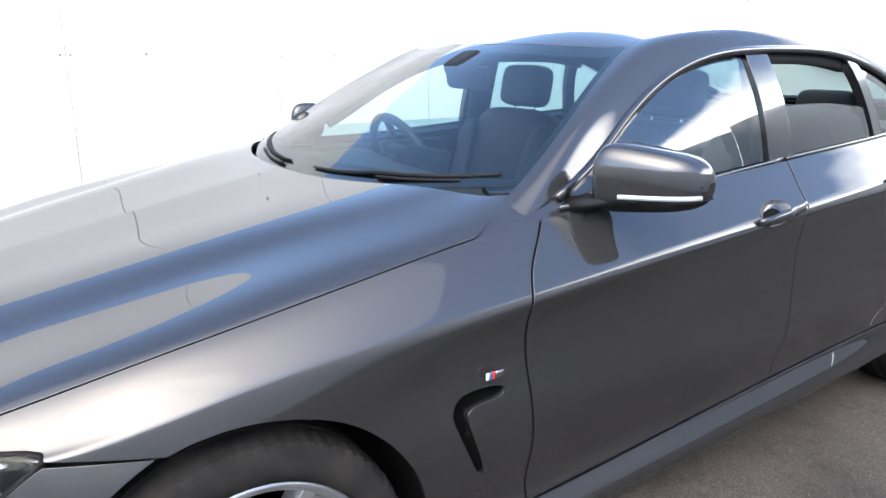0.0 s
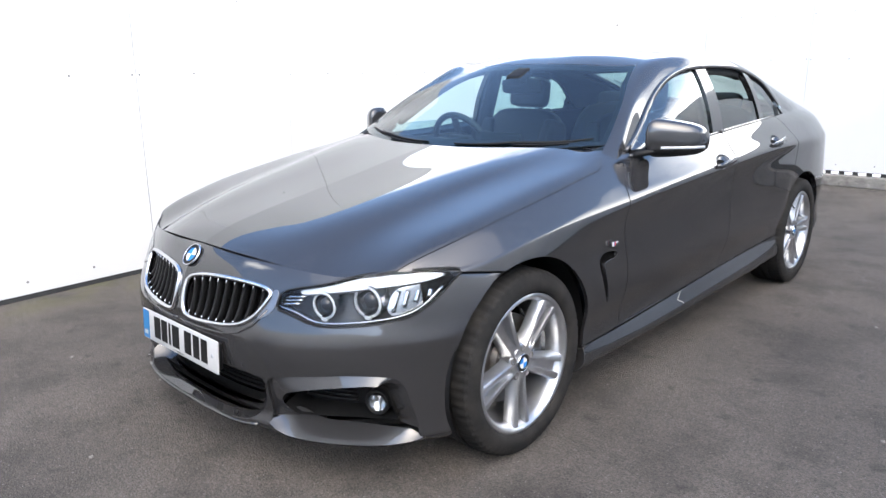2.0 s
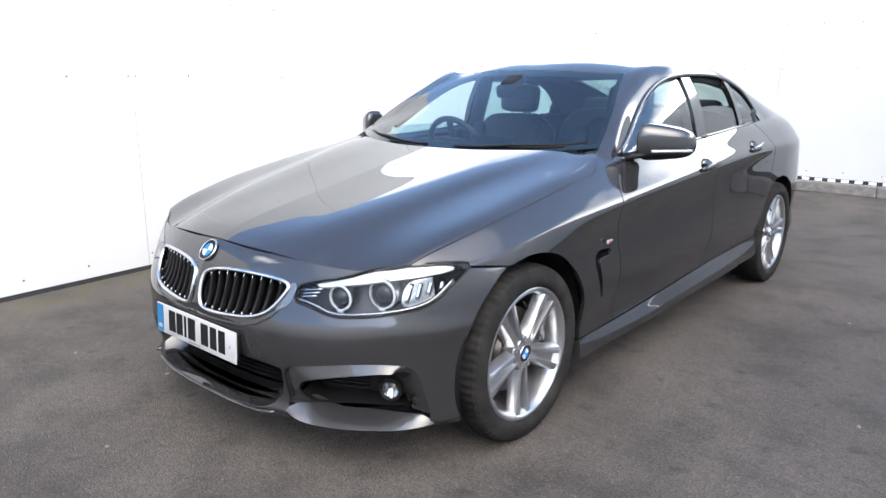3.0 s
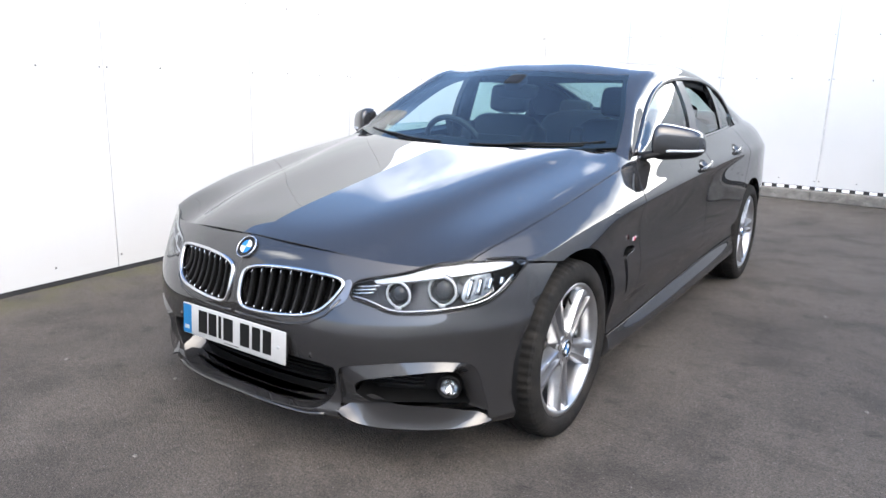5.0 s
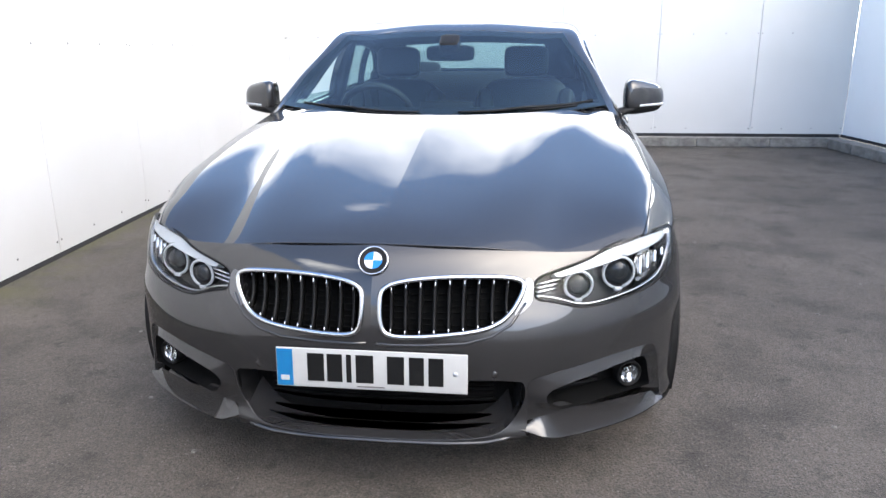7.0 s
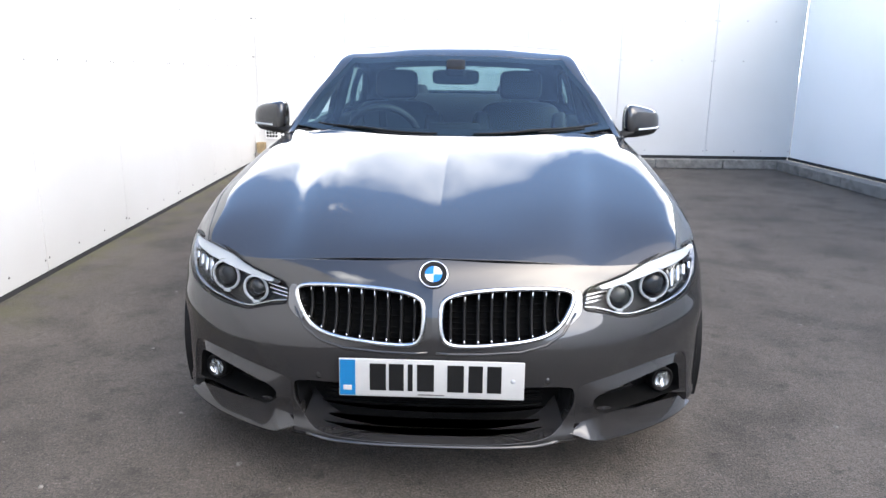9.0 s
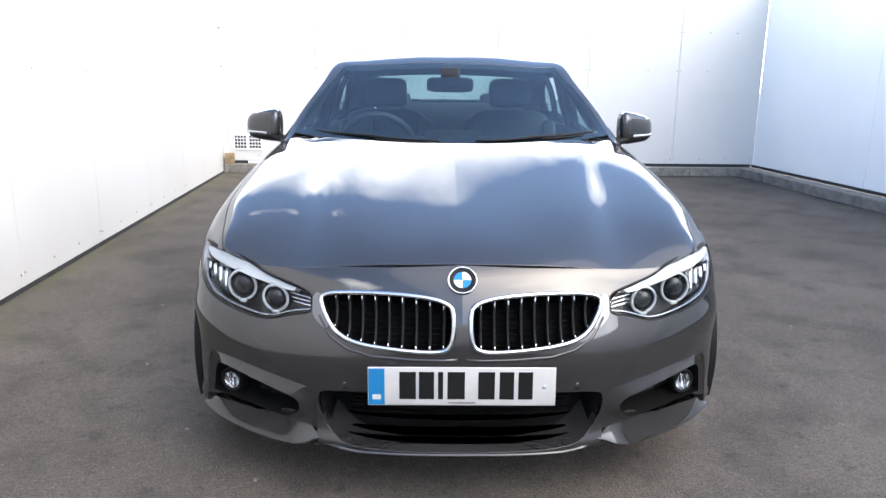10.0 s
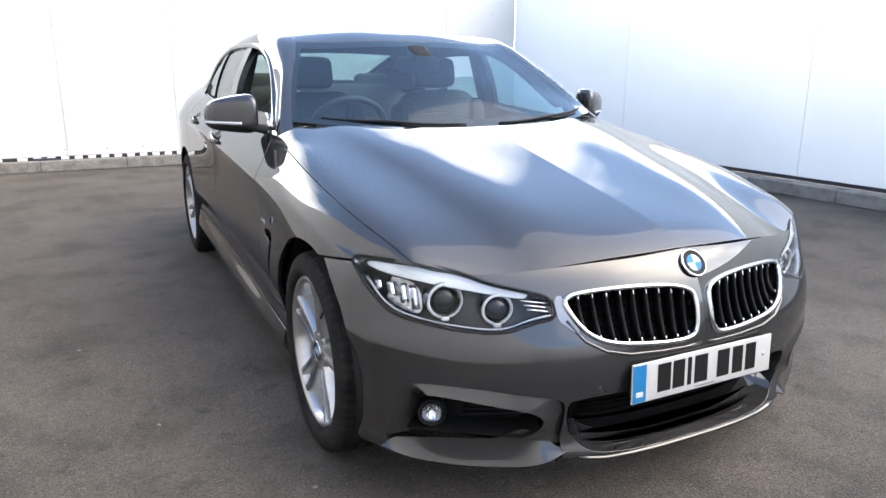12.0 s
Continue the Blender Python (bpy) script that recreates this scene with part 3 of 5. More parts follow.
# feature lines of the body, each (y, x, z), from the sill up and over to the middle of the bonnet
WHEELBASE, HUB_Z = 2.81, 0.325
LINES = [
    [(-0.7, .80, .17), (0.0, .845, .17), (1.4, .845, .175), (2.8, .85, .19), (3.4, .84, .22), (3.85, .80, .26)],
    [(-0.7, .80, .215), (0.0, .885, .215), (0.55, .898, .212), (1.4, .899, .218), (2.2, .899, .238), (2.8, .90, .25), (3.4, .89, .28), (3.85, .84, .30)],
    [(-0.7, .78, .29), (0.0, .878, .29), (0.7, .872, .290), (1.4, .872, .305), (2.3, .880, .340), (2.8, .90, .36), (3.4, .89, .38), (3.85, .85, .40)],
    [(-0.7, .74, .42), (-.3, .853, .42), (0.0, .895, .42), (0.7, .890, .42), (1.4, .888, .43), (2.3, .896, .46), (2.8, .908, .48), (3.4, .895, .50), (3.85, .85, .52)],
    [(-0.7, .70, .54), (-.3, .852, .56), (-.15, .89, .57), (0.0, .906, .58), (0.7, .901, .58), (1.4, .899, .60), (2.3, .901, .63), (2.8, .907, .65), (3.4, .90, .66), (3.85, .85, .68)],
    [(-0.7, .66, .59), (-.46, .767, .62), (-.3, .849, .64), (-.15, .889, .65), (0.0, .906, .655), (0.5, .897, .690), (1.06, .892, .725), (1.65, .895, .76), (2.3, .899, .785), (2.8, .906, .80), (3.4, .89, .82), (3.85, .83, .82)],
    [(-0.7, .655, .60), (-.46, .765, .645), (-.3, .846, .665), (-.15, .886, .680), (0.0, .903, .698), (0.5, .907, .757), (1.06, .906, .800), (1.65, .905, .834), (2.3, .904, .863), (2.8, .907, .875), (3.4, .88, .895), (3.85, .81, .89)],
    [(-0.7, .65, .61), (-.46, .762, .665), (-.3, .842, .685), (-.15, .880, .702), (0.0, .897, .722), (0.5, .911, .774), (1.06, .912, .815), (1.65, .911, .848), (2.3, .909, .877), (2.8, .904, .89), (3.4, .87, .91), (3.85, .80, .90)],
    [(-0.7, .64, .615), (-.46, .752, .692), (-.3, .826, .711), (-.15, .862, .738), (0.0, .879, .765), (0.5, .889, .828), (1.06, .880, .872), (1.65, .875, .905), (2.3, .870, .935), (2.8, .860, .955), (3.4, .82, .98), (3.85, .76, .95)],
    [(-0.7, .63, .60), (-.56, .690, .660), (-.46, .735, .717), (-.3, .775, .768), (-.15, .802, .805), (.05, .815, .843), (.31, .818, .887), (.51, .814, .917), (.65, .812, .933), (1.06, .810, .958), (1.65, .803, .988), (2.3, .793, 1.022), (2.8, .765, 1.048), (3.4, .71, 1.055), (3.85, .65, 1.0)],
    [(-0.7, .60, .58), (-.52, .645, .697), (-.46, .660, .730), (-.2, .695, .815), (.05, .72, .868), (.35, .735, .922), (.55, .736, .955), (.65, .737, .974), (.78, .735, .996), (3.0, .62, 1.10), (3.4, .60, 1.080), (3.85, .58, 1.03)],
    [(-0.7, .47, .635), (-.58, .475, .698), (-.45, .490, .751), (-.2, .520, .824), (.05, .550, .878), (.35, .595, .940), (.65, .635, .988), (3.0, .50, 1.11), (3.4, .48, 1.09), (3.85, .46, 1.04)],
    [(-0.7, .41, .652), (-.58, .420, .716), (-.45, .436, .768), (-.2, .470, .837), (.05, .503, .890), (.35, .548, .950), (.65, .59, .997), (3.0, .45, 1.12), (3.4, .43, 1.095), (3.85, .42, 1.045)],
    [(-0.7, .22, .698), (-.62, .22, .740), (-.5, .225, .781), (-.2, .24, .850), (.05, .255, .900), (.35, .27, .960), (.65, .29, 1.014), (3.0, .22, 1.12), (3.4, .22, 1.10), (3.85, .22, 1.05)],
    [(-0.7, 0.0, .712), (-.62, .0, .752), (-.5, .0, .790), (-.2, .0, .852), (.05, .0, .902), (.35, .0, .963), (.65, .0, 1.018), (3.0, .0, 1.12), (3.4, .0, 1.10), (3.85, .0, 1.05)],
]
BELT = 9       # the line of the bonnet's shut line, the window sills and the boot's edge
LINE_X = [spline([p[0] for p in l], [p[1] for p in l]) for l in LINES]
LINE_Z = [spline([p[0] for p in l], [p[2] for p in l]) for l in LINES]
KNOTS = np.array([0, .06, .14, .27, .43, .53, .580, .60, .68, .80, .92, 1.08, 1.14, 1.40, 1.68])


def section(lines_x, lines_z, knots, ys, per):
    """Loft the lines: a grid (len(ys), rows, 3) and the row of each line."""
    px = np.stack([f(ys) for f in lines_x], 1)
    pz = np.stack([f(ys) for f in lines_z], 1)
    v, rows = [], []
    for k in range(len(knots) - 1):
        rows.append(len(v))
        m = max(2, int(round((knots[k + 1] - knots[k]) / per)))
        v += list(np.linspace(knots[k], knots[k + 1], m, endpoint=False))
    rows.append(len(v))
    v.append(knots[-1])
    v = np.array(v)
    basis = np.stack([spline(knots, np.eye(len(knots))[k])(v) for k in range(len(knots))], 1)
    g = np.zeros((len(ys), len(v), 3))
    g[:, :, 0] = px @ basis.T
    g[:, :, 1] = ys[:, None]
    g[:, :, 2] = pz @ basis.T
    return g, rows


ys = np.concatenate([np.linspace(-0.70, 0.70, 95), np.linspace(0.70, 3.1, 130)[1:], 3.1 + 0.75 * np.sin(np.linspace(0, math.pi / 2, 40))[1:]])
GRID, ROWS = section(LINE_X, LINE_Z, KNOTS, ys, 0.0115)
tail = np.clip((GRID[:, :, 1] - 3.1) / 0.75, 0, 1)
GRID[:, :, 0] *= (1 - tail ** 3.2) ** (1 / 2.4)
taper = np.clip((GRID[:, :, 1] - 2.85) / 0.9, 0, 1)
GRID[:, :, 0] *= 1 - 0.055 * taper * taper * (3 - 2 * taper)
GRID[:, :, 0] = np.maximum(GRID[:, :, 0], 0)
SIDE = sheet(GRID[:, :ROWS[BELT] + 1])

GAP = 0.0045


def arch(p, wy, r):
    return r - np.hypot(p[:, 1] - wy, p[:, 2] - (HUB_Z + 0.005))


def front_arch(p):
    return arch(p, 0.0, 0.372)


def rear_arch(p):
    return arch(p, WHEELBASE, 0.368)


door_front = spline([.20, .30, .58, .70, .78, .86, .923, 1.0], [.665, .66, .635, .622, .62, .652, .712, .78])
door_mid = spline([.20, .30, .60, .81, .90, .96, 1.02], [1.675, 1.675, 1.675, 1.685, 1.700, 1.72, 1.73])
door_rear = spline([.25, .35, .42, .52, .62, .75, .88, 1.00, 1.1], [2.27, 2.285, 2.335, 2.445, 2.535, 2.60, 2.61, 2.56, 2.50])
sill_top = spline([.2, .38, .64, 1.4, 2.28, 2.6], [.275, .280, .282, .312, .350, .365])
nose_side = spline([-.60, -.46, -.30, -.15, 0.0], [.722, .717, .703, .682, .660])
bonnet_edge = spline([0, .2, .43, .63, .735, .80], [-.665, -.655, -.603, -.523, -.455, -.40])


def both(skin, name, mat, label="", depth=0.014, parent=car, r=0.0015):
    made = []
    for s in (skin, skin.mirrored()):
        made.append(s.lipped(depth, r).mesh(name, mat, parent, label))
    return made


# bonnet
hood_side = spline([.28, .40, .50, .573, .620, .648, .665, .70], [.822, .826, .820, .798, .772, .750, .725, .62])


bonnet_rear = spline([0, .25, .4, .5, .6, .68, .75, .82], [.445, .468, .508, .552, .608, .655, .69, .72])


def hood_shape(p):
    x, y = np.abs(p[:, 0]), p[:, 1]
    rear = bonnet_rear(x)
    return np.maximum.reduce([bonnet_edge(x) + GAP - y, y - rear, np.where(y > .30, x - hood_side(y), -1)])


bonnet_half = sheet(GRID[:, ROWS[BELT]:]).cut(lambda p: p[:, 1] - 0.75).cut(hood_shape)
bonnet_half = bonnet_half.cut(lambda p: p[:, 0] - LINE_X[BELT](p[:, 1]) + GAP)
bonnet = bonnet_half.joined(bonnet_half.mirrored()).lipped(0.016, 0.0015, axis_seam=True)
bonnet.mesh("bonnet", PAINT, car)

# front wings
wing = SIDE.cut(lambda p: p[:, 1] - door_front(p[:, 2]) + GAP).cut(front_arch).cut(lambda p: np.where(p[:, 1] < 0.02, nose_side(p[:, 1]) + GAP - p[:, 2], -1))
wing = wing.cut(lambda p: np.where(p[:, 1] > 0.2, sill_top(p[:, 1]) + GAP - p[:, 2], -1)).cut(lambda p: -0.50 - p[:, 1])
wing_ledge = sheet(GRID[:, ROWS[BELT]:ROWS[BELT + 2] + 1]).cut(lambda p: p[:, 1] - 0.84).cut(lambda p: 0.36 - p[:, 1]).cut(lambda p: hood_side(p[:, 1]) + GAP - p[:, 0])
wing_ledge = wing_ledge.cut(lambda p: p[:, 1] - spline([0, .25, .5, .66, .78], [.50, .53, .62, .715, .84])(p[:, 0]))

# doors, rear quarters, sills
fd = SIDE.cut(lambda p: door_front(p[:, 2]) + GAP - p[:, 1]).cut(lambda p: p[:, 1] - door_mid(p[:, 2]) + GAP).cut(lambda p: sill_top(p[:, 1]) + GAP - p[:, 2])
rd = SIDE.cut(lambda p: door_mid(p[:, 2]) + GAP - p[:, 1]).cut(lambda p: p[:, 1] - door_rear(p[:, 2]) + GAP).cut(lambda p: sill_top(p[:, 1]) + GAP - p[:, 2])
qt = SIDE.cut(lambda p: door_rear(p[:, 2]) + GAP - p[:, 1]).cut(rear_arch).cut(lambda p: np.where(p[:, 1] < 2.5, sill_top(p[:, 1]) + GAP - p[:, 2], 0.19 - p[:, 2]))
sl = SIDE.cut(lambda p: p[:, 2] - sill_top(p[:, 1]) + GAP).cut(front_arch).cut(rear_arch).cut(lambda p: 0.30 - p[:, 1]).cut(lambda p: p[:, 1] - 2.50)
VENT = rounded([(.568, .624), (.452, .634), (.418, .606), (.424, .565), (.500, .412), (.520, .418), (.456, .574), (.466, .597), (.562, .596)], 2)


def handle_dist(y0, z0):
    return lambda p: np.sqrt(((p[:, 1] - y0) / .078) ** 2 + ((p[:, 2] - z0 - .1 * (p[:, 1] - y0)) / .032) ** 2) * .04 - .04


def scoop(y0, z0, depth=.022):
    s = SIDE.cut(handle_dist(y0, z0))
    k = np.clip(-handle_dist(y0, z0)(s.v) / .04, 0, 1)
    g = s.v - s.n * (depth * (1 - (1 - k) ** 2.5))[:, None]
    tilt = np.zeros_like(s.n)
    tilt[:, 2] = -(s.v[:, 2] - z0) * 18 * (1 - k)
    tilt[:, 1] = -(s.v[:, 1] - y0) * 7 * (1 - k)
    return Skin(g, s.n + tilt, s.f)


wing = wing.cut(lambda p: -inside(VENT, p[:, 1:3]))
vent_back = SIDE.cut(lambda p: inside(VENT, p[:, 1:3]) - .004).moved(-.016)
HANDLES = ((1.535, .872), (2.275, .914))
fd = fd.cut(lambda p: -handle_dist(*HANDLES[0])(p))
rd = rd.cut(lambda p: -handle_dist(*HANDLES[1])(p))
front_doors = both(fd, "front_door", PAINT, depth=0.03)
wings = both(wing, "front_wing", PAINT)
both(wing_ledge, "wing_corner", PAINT)
both(vent_back, "side_vent", BLACK, depth=0.002)
rear_doors = both(rd, "rear_door", PAINT, depth=0.03)
both(qt, "rear_quarter", PAINT, depth=0.03)
both(sl, "side_skirt", PAINT, depth=0.03)
boot = sheet(GRID[:, ROWS[BELT]:]).cut(lambda p: 3.33 - p[:, 1])
boot.joined(boot.mirrored()).mesh("boot_lid", PAINT, car)

# dark inner shell behind the shut lines
shell = SIDE.cut(front_arch).cut(rear_arch).cut(lambda p: -0.40 - p[:, 1]).moved(-0.016)
shell.joined(shell.mirrored()).mesh("inner_shell", SHADOW, car)
under = sheet(GRID[:, ROWS[BELT]:]).cut(lambda p: p[:, 1] - bonnet_rear(p[:, 0]) + .02).cut(lambda p: bonnet_edge(p[:, 0]) - .02 - p[:, 1]).cut(lambda p: np.where(p[:, 0] > .42, bonnet_edge(p[:, 0]) + .012 - p[:, 1], -1)).moved(-0.018)
under.joined(under.mirrored()).mesh("bonnet_liner", SHADOW, car)

# ---- front bumper: a plan curve with profiles set out from it ----
PLAN = [(0.0, -.775), (.13, -.773), (.27, -.760), (.43, -.718), (.57, -.655), (.70, -.570), (.808, -.460), (.878, -.325), (.904, -.175), (.909, .0), (.909, .10)]
plan_s = np.concatenate([[0], np.cumsum(np.hypot(np.diff([p[0] for p in PLAN]), np.diff([p[1] for p in PLAN])))])
plan_x, plan_y = spline(plan_s, [p[0] for p in PLAN]), spline(plan_s, [p[1] for p in PLAN])
PROFILE_Z = [.165, .195, .24, .30, .38, .46, .52, .565, .61, .65, .69, .735, .78]
PROFILE_S = [0.0, .45, .74, .97, 1.18, 1.45]
PROFILE = [
    [-.060, -.012, -.022, -.022, -.012, 0.0, 0.0, -.008, -.022, -.040, -.063, -.112, -.20],
    [-.055, -.012, -.016, -.012, -.003, 0.0, -.011, -.030, -.050, -.070, -.092, -.135, -.22],
    [-.055, -.012, -.006, -.003, 0.0, 0.0, -.007, -.021, -.035, -.050, -.069, -.112, -.19],
    [-.050, -.008, 0.0, 0.0, 0.0, 0.0, 0.0, -.011, -.019, -.029, -.040, -.068, -.13],
    [-.035, -.004, 0.0, 0.0, 0.0, 0.0, 0.0, -.003, -.009, -.019, -.037, -.068, -.12],
    [-.020, -.002, 0.0, 0.0, 0.0, 0.0, 0.0, 0.0, -.002, -.006, -.013, -.030, -.07],
]
PROFILE_F = [spline(PROFILE_Z, row) for row in PROFILE]
PROFILE_W = [spline(PROFILE_S, np.eye(len(PROFILE_S))[k]) for k in range(len(PROFILE_S))]


def bumper_at(s, z):
    """Places on the bumper's skin for arrays of s (along the plan) and z."""
    s, z = np.broadcast_arrays(np.asarray(s, float), np.asarray(z, float))
    e = 1e-3
    tx, ty = plan_x(s + e) - plan_x(s - e), plan_y(s + e) - plan_y(s - e)
    l = np.hypot(tx, ty)
    nx, ny = -ty / l * -1, tx / l * -1
    w = np.stack([f(s) for f in PROFILE_W])
    d = sum(w[k] * PROFILE_F[k](z) for k in range(len(PROFILE_S)))
    return np.stack([np.maximum(plan_x(s) + nx * d, 0), plan_y(s) + ny * d, z], -1)


def nose(x, z, lift=0.0):
    """The place on the bumper's skin at x, z (mirrored for x below 0), lifted off it."""
    s = np.linspace(0, 1.40, 120)
    g = bumper_at(s, np.full_like(s, z))
    k = np.interp(abs(x), g[:, 0], s)
    p = bumper_at(np.array([k]), np.array([z]))[0]
    if lift:
        a, b = bumper_at(np.array([k + .004]), np.array([z]))[0] - p, bumper_at(np.array([k]), np.array([z + .004]))[0] - p
        n = np.cross(a, b)
        n /= np.linalg.norm(n)
        n = n if n[1] < 0 or n[0] > 0 else -n
        p = p + n * lift
    return Vector((p[0] * (1 if x >= 0 else -1), p[1], p[2]))


ss, zz = np.meshgrid(np.linspace(0, 1.50, 150), np.linspace(.165, .775, 64), indexing="ij")
NOSE = sheet(bumper_at(ss, zz))

KIDNEY = rounded([(.022, .610), (.034, .636), (.095, .651), (.22, .657), (.355, .650), (.400, .637), (.397, .610), (.365, .558), (.325, .533), (.27, .521), (.19, .514), (.12, .509), (.05, .510), (.026, .532)], 2)
LAMP = rounded([(.426, .640), (.48, .656), (.575, .677), (.627, .701), (.709, .720), (.806, .725), (.845, .713), (.842, .668), (.824, .626), (.792, .588), (.718, .568), (.636, .557), (.563, .555), (.515, .570), (.475, .582), (.426, .590)], 2)
INTAKE = rounded([(-.395, .388), (.395, .388), (.416, .345), (.404, .285), (.372, .236), (.325, .210), (.2, .202), (0, .198), (-.2, .202), (-.325, .210), (-.372, .236), (-.404, .285), (-.416, .345)], 2)
POCKET_OUT = rounded([(.418, .235), (.416, .30), (.414, .374), (.465, .386), (.56, .402), (.652, .415), (.747, .416), (.790, .400), (.808, .30), (.82, .215), (.82, .16), (.66, .16), (.46, .16), (.41, .205)], 2)


def nose_cut(p):
    xz = np.stack([np.abs(p[:, 0]), p[:, 2]], 1)
    return xz


bumper = NOSE.cut(lambda p: np.where(p[:, 0] < .70, p[:, 1] - bonnet_edge(p[:, 0]) + GAP, -1))
bumper = bumper.cut(lambda p: np.where(p[:, 0] > .60, p[:, 2] - nose_side(p[:, 1]) + GAP, -1)).cut(front_arch)
bumper = bumper.cut(lambda p: p[:, 1] - 0.05).cut(lambda p: .19 - p[:, 2])
for shape, grow in ((KIDNEY, .004), (LAMP, .003), (INTAKE, 0.0), (POCKET_OUT, 0.0)):
    bumper = bumper.cut(lambda p, shape=shape, grow=grow: grow - inside(shape, nose_cut(p)))
bumper_ob = bumper.joined(bumper.mirrored()).lipped(0.03, 0.0015, axis_seam=True).mesh("front_bumper", PAINT, car)
back = NOSE.cut(front_arch).cut(lambda p: p[:, 1] + 0.02).cut(lambda p: p[:, 2] - .70).cut(lambda p: 0.01 - inside(LAMP, nose_cut(p))).moved(-0.115)
back.joined(back.mirrored()).mesh("bumper_liner", SHADOW, car)

# ---- cabin: lines (y, x, z) from the window sill up and over ----
CABIN = [
    [(.30, .82, .80), (.65, .800, .930), (1.06, .797, .955), (1.65, .790, .985), (2.3, .780, 1.019), (2.8, .752, 1.045), (3.45, .68, 1.04)],
    [(.30, .835, .80), (.68, .801, .938), (.97, .777, 1.005), (1.2, .757, 1.085), (1.61, .743, 1.16), (1.9, .737, 1.180), (2.2, .736, 1.180), (2.5, .744, 1.140), (2.7, .752, 1.072), (2.85, .751, 1.054), (3.45, .675, 1.045)],
    [(.30, .885, .76), (.62, .806, .922), (.70, .797, .950), (.98, .737, 1.062), (1.12, .702, 1.152), (1.30, .673, 1.246), (1.47, .665, 1.298), (1.65, .664, 1.319), (1.9, .663, 1.324), (2.2, .668, 1.311), (2.4, .682, 1.270), (2.55, .700, 1.212), (2.66, .722, 1.135), (2.74, .742, 1.075), (2.85, .748, 1.060), (3.45, .67, 1.05)],
    [(.30, .87, .82), (.62, .790, .932), (.72, .775, .980), (.82, .750, 1.043), (.95, .712, 1.126), (1.15, .650, 1.247), (1.3, .626, 1.318), (1.47, .616, 1.357), (1.65, .614, 1.374), (2.06, .613, 1.365), (2.53, .612, 1.294), (3.04, .628, 1.162), (3.45, .64, 1.055)],
    [(.30, .85, .845), (.62, .755, .951), (.72, .732, 1.002), (.82, .706, 1.062), (.95, .667, 1.146), (1.15, .590, 1.260), (1.27, .556, 1.320), (1.45, .535, 1.368), (1.65, .522, 1.387), (2.06, .514, 1.379), (2.53, .505, 1.306), (3.04, .51, 1.181), (3.45, .53, 1.066)],
    [(.30, .39, .868), (.42, .385, .922), (.7, .36, 1.068), (1.0, .31, 1.221), (1.2, .28, 1.322), (1.35, .265, 1.374), (1.62, .255, 1.401), (2.06, .25, 1.392), (2.53, .25, 1.316), (3.04, .255, 1.188), (3.45, .26, 1.070)],
    [(.30, .0, .878), (.42, .0, .936), (.7, .0, 1.086), (1.0, .0, 1.238), (1.2, .0, 1.333), (1.35, .0, 1.381), (1.62, .0, 1.406), (2.06, .0, 1.397), (2.53, .0, 1.321), (3.04, .0, 1.191), (3.45, .0, 1.072)],
]
C_X = [spline([p[0] for p in l], [p[1] for p in l]) for l in CABIN]
C_Z = [spline([p[0] for p in l], [p[2] for p in l]) for l in CABIN]
cys = np.linspace(.30, 3.42, 190)
CG, CR = section(C_X, C_Z, np.array([0, .17, .34, .44, .53, .80, 1.08]), cys, 0.016)
R_GLASS, R_RAIL, R_WS = CR[2], CR[3], CR[4]

ws_base = spline([0, .25, .5, .66, .78], [.458, .484, .570, .668, .765])
ws_top = spline([0, .25, .45, .56], [1.195, 1.208, 1.243, 1.275])
rw_top = spline([0, .3, .5, .56], [2.50, 2.49, 2.45, 2.43])
TOP_SHEET = sheet(CG[:, R_WS:])


def whole(skin, name, mat, label="", depth=0.012):
    return skin.joined(skin.mirrored()).lipped(depth, 0.002, axis_seam=True).mesh(name, mat, car, label)


def ws_cut(m):
    return lambda p: np.maximum(ws_base(p[:, 0]) + m - p[:, 1], p[:, 1] - ws_top(p[:, 0]) + m)


ws = TOP_SHEET.cut(ws_cut(0.0))
ws.joined(ws.mirrored()).mesh("windscreen", WS_GLASS, car, "tinted windscreen glass").visible_shadow = False
# black ceramic border of the screen, on the inside
frit = TOP_SHEET.cut(ws_cut(0.0)).moved(-0.004)
frit = frit.cut(lambda p: -np.maximum.reduce([ws_base(p[:, 0]) + .095 - .045 * (p[:, 0] / .6) ** 2 - p[:, 1], p[:, 1] - ws_top(p[:, 0]) + .05, p[:, 0] - C_X[4](p[:, 1]) + .024]))
frit.joined(frit.mirrored()).mesh("screen_border", BLACK, car)
roof = TOP_SHEET.cut(lambda p: np.maximum(ws_top(p[:, 0]) + .005 - p[:, 1], p[:, 1] - rw_top(p[:, 0])))
whole(roof.cut(lambda p: p[:, 0] - C_X[4](p[:, 1]) + .003), "roof", PAINT)
rw = TOP_SHEET.cut(lambda p: np.maximum(rw_top(p[:, 0]) + .005 - p[:, 1], p[:, 1] - 3.33))
rwg = rw.cut(lambda p: p[:, 0] - C_X[4](p[:, 1]) + .02)
rwg.joined(rwg.mirrored()).mesh("rear_window", SIDE_GLASS, car, "tinted rear window").visible_shadow = False
both(rw.cut(lambda p: -p[:, 0] + C_X[4](p[:, 1]) - .018), "rear_window_border", BLACK)
tailtop = TOP_SHEET.cut(lambda p: 3.33 - p[:, 1])
whole(tailtop, "boot_edge", PAINT)
headliner = TOP_SHEET.cut(lambda p: np.maximum(1.33 - p[:, 1], p[:, 1] - 2.44)).moved(-0.05)
headliner.joined(headliner.mirrored()).mesh("headliner", INTERIOR, car)

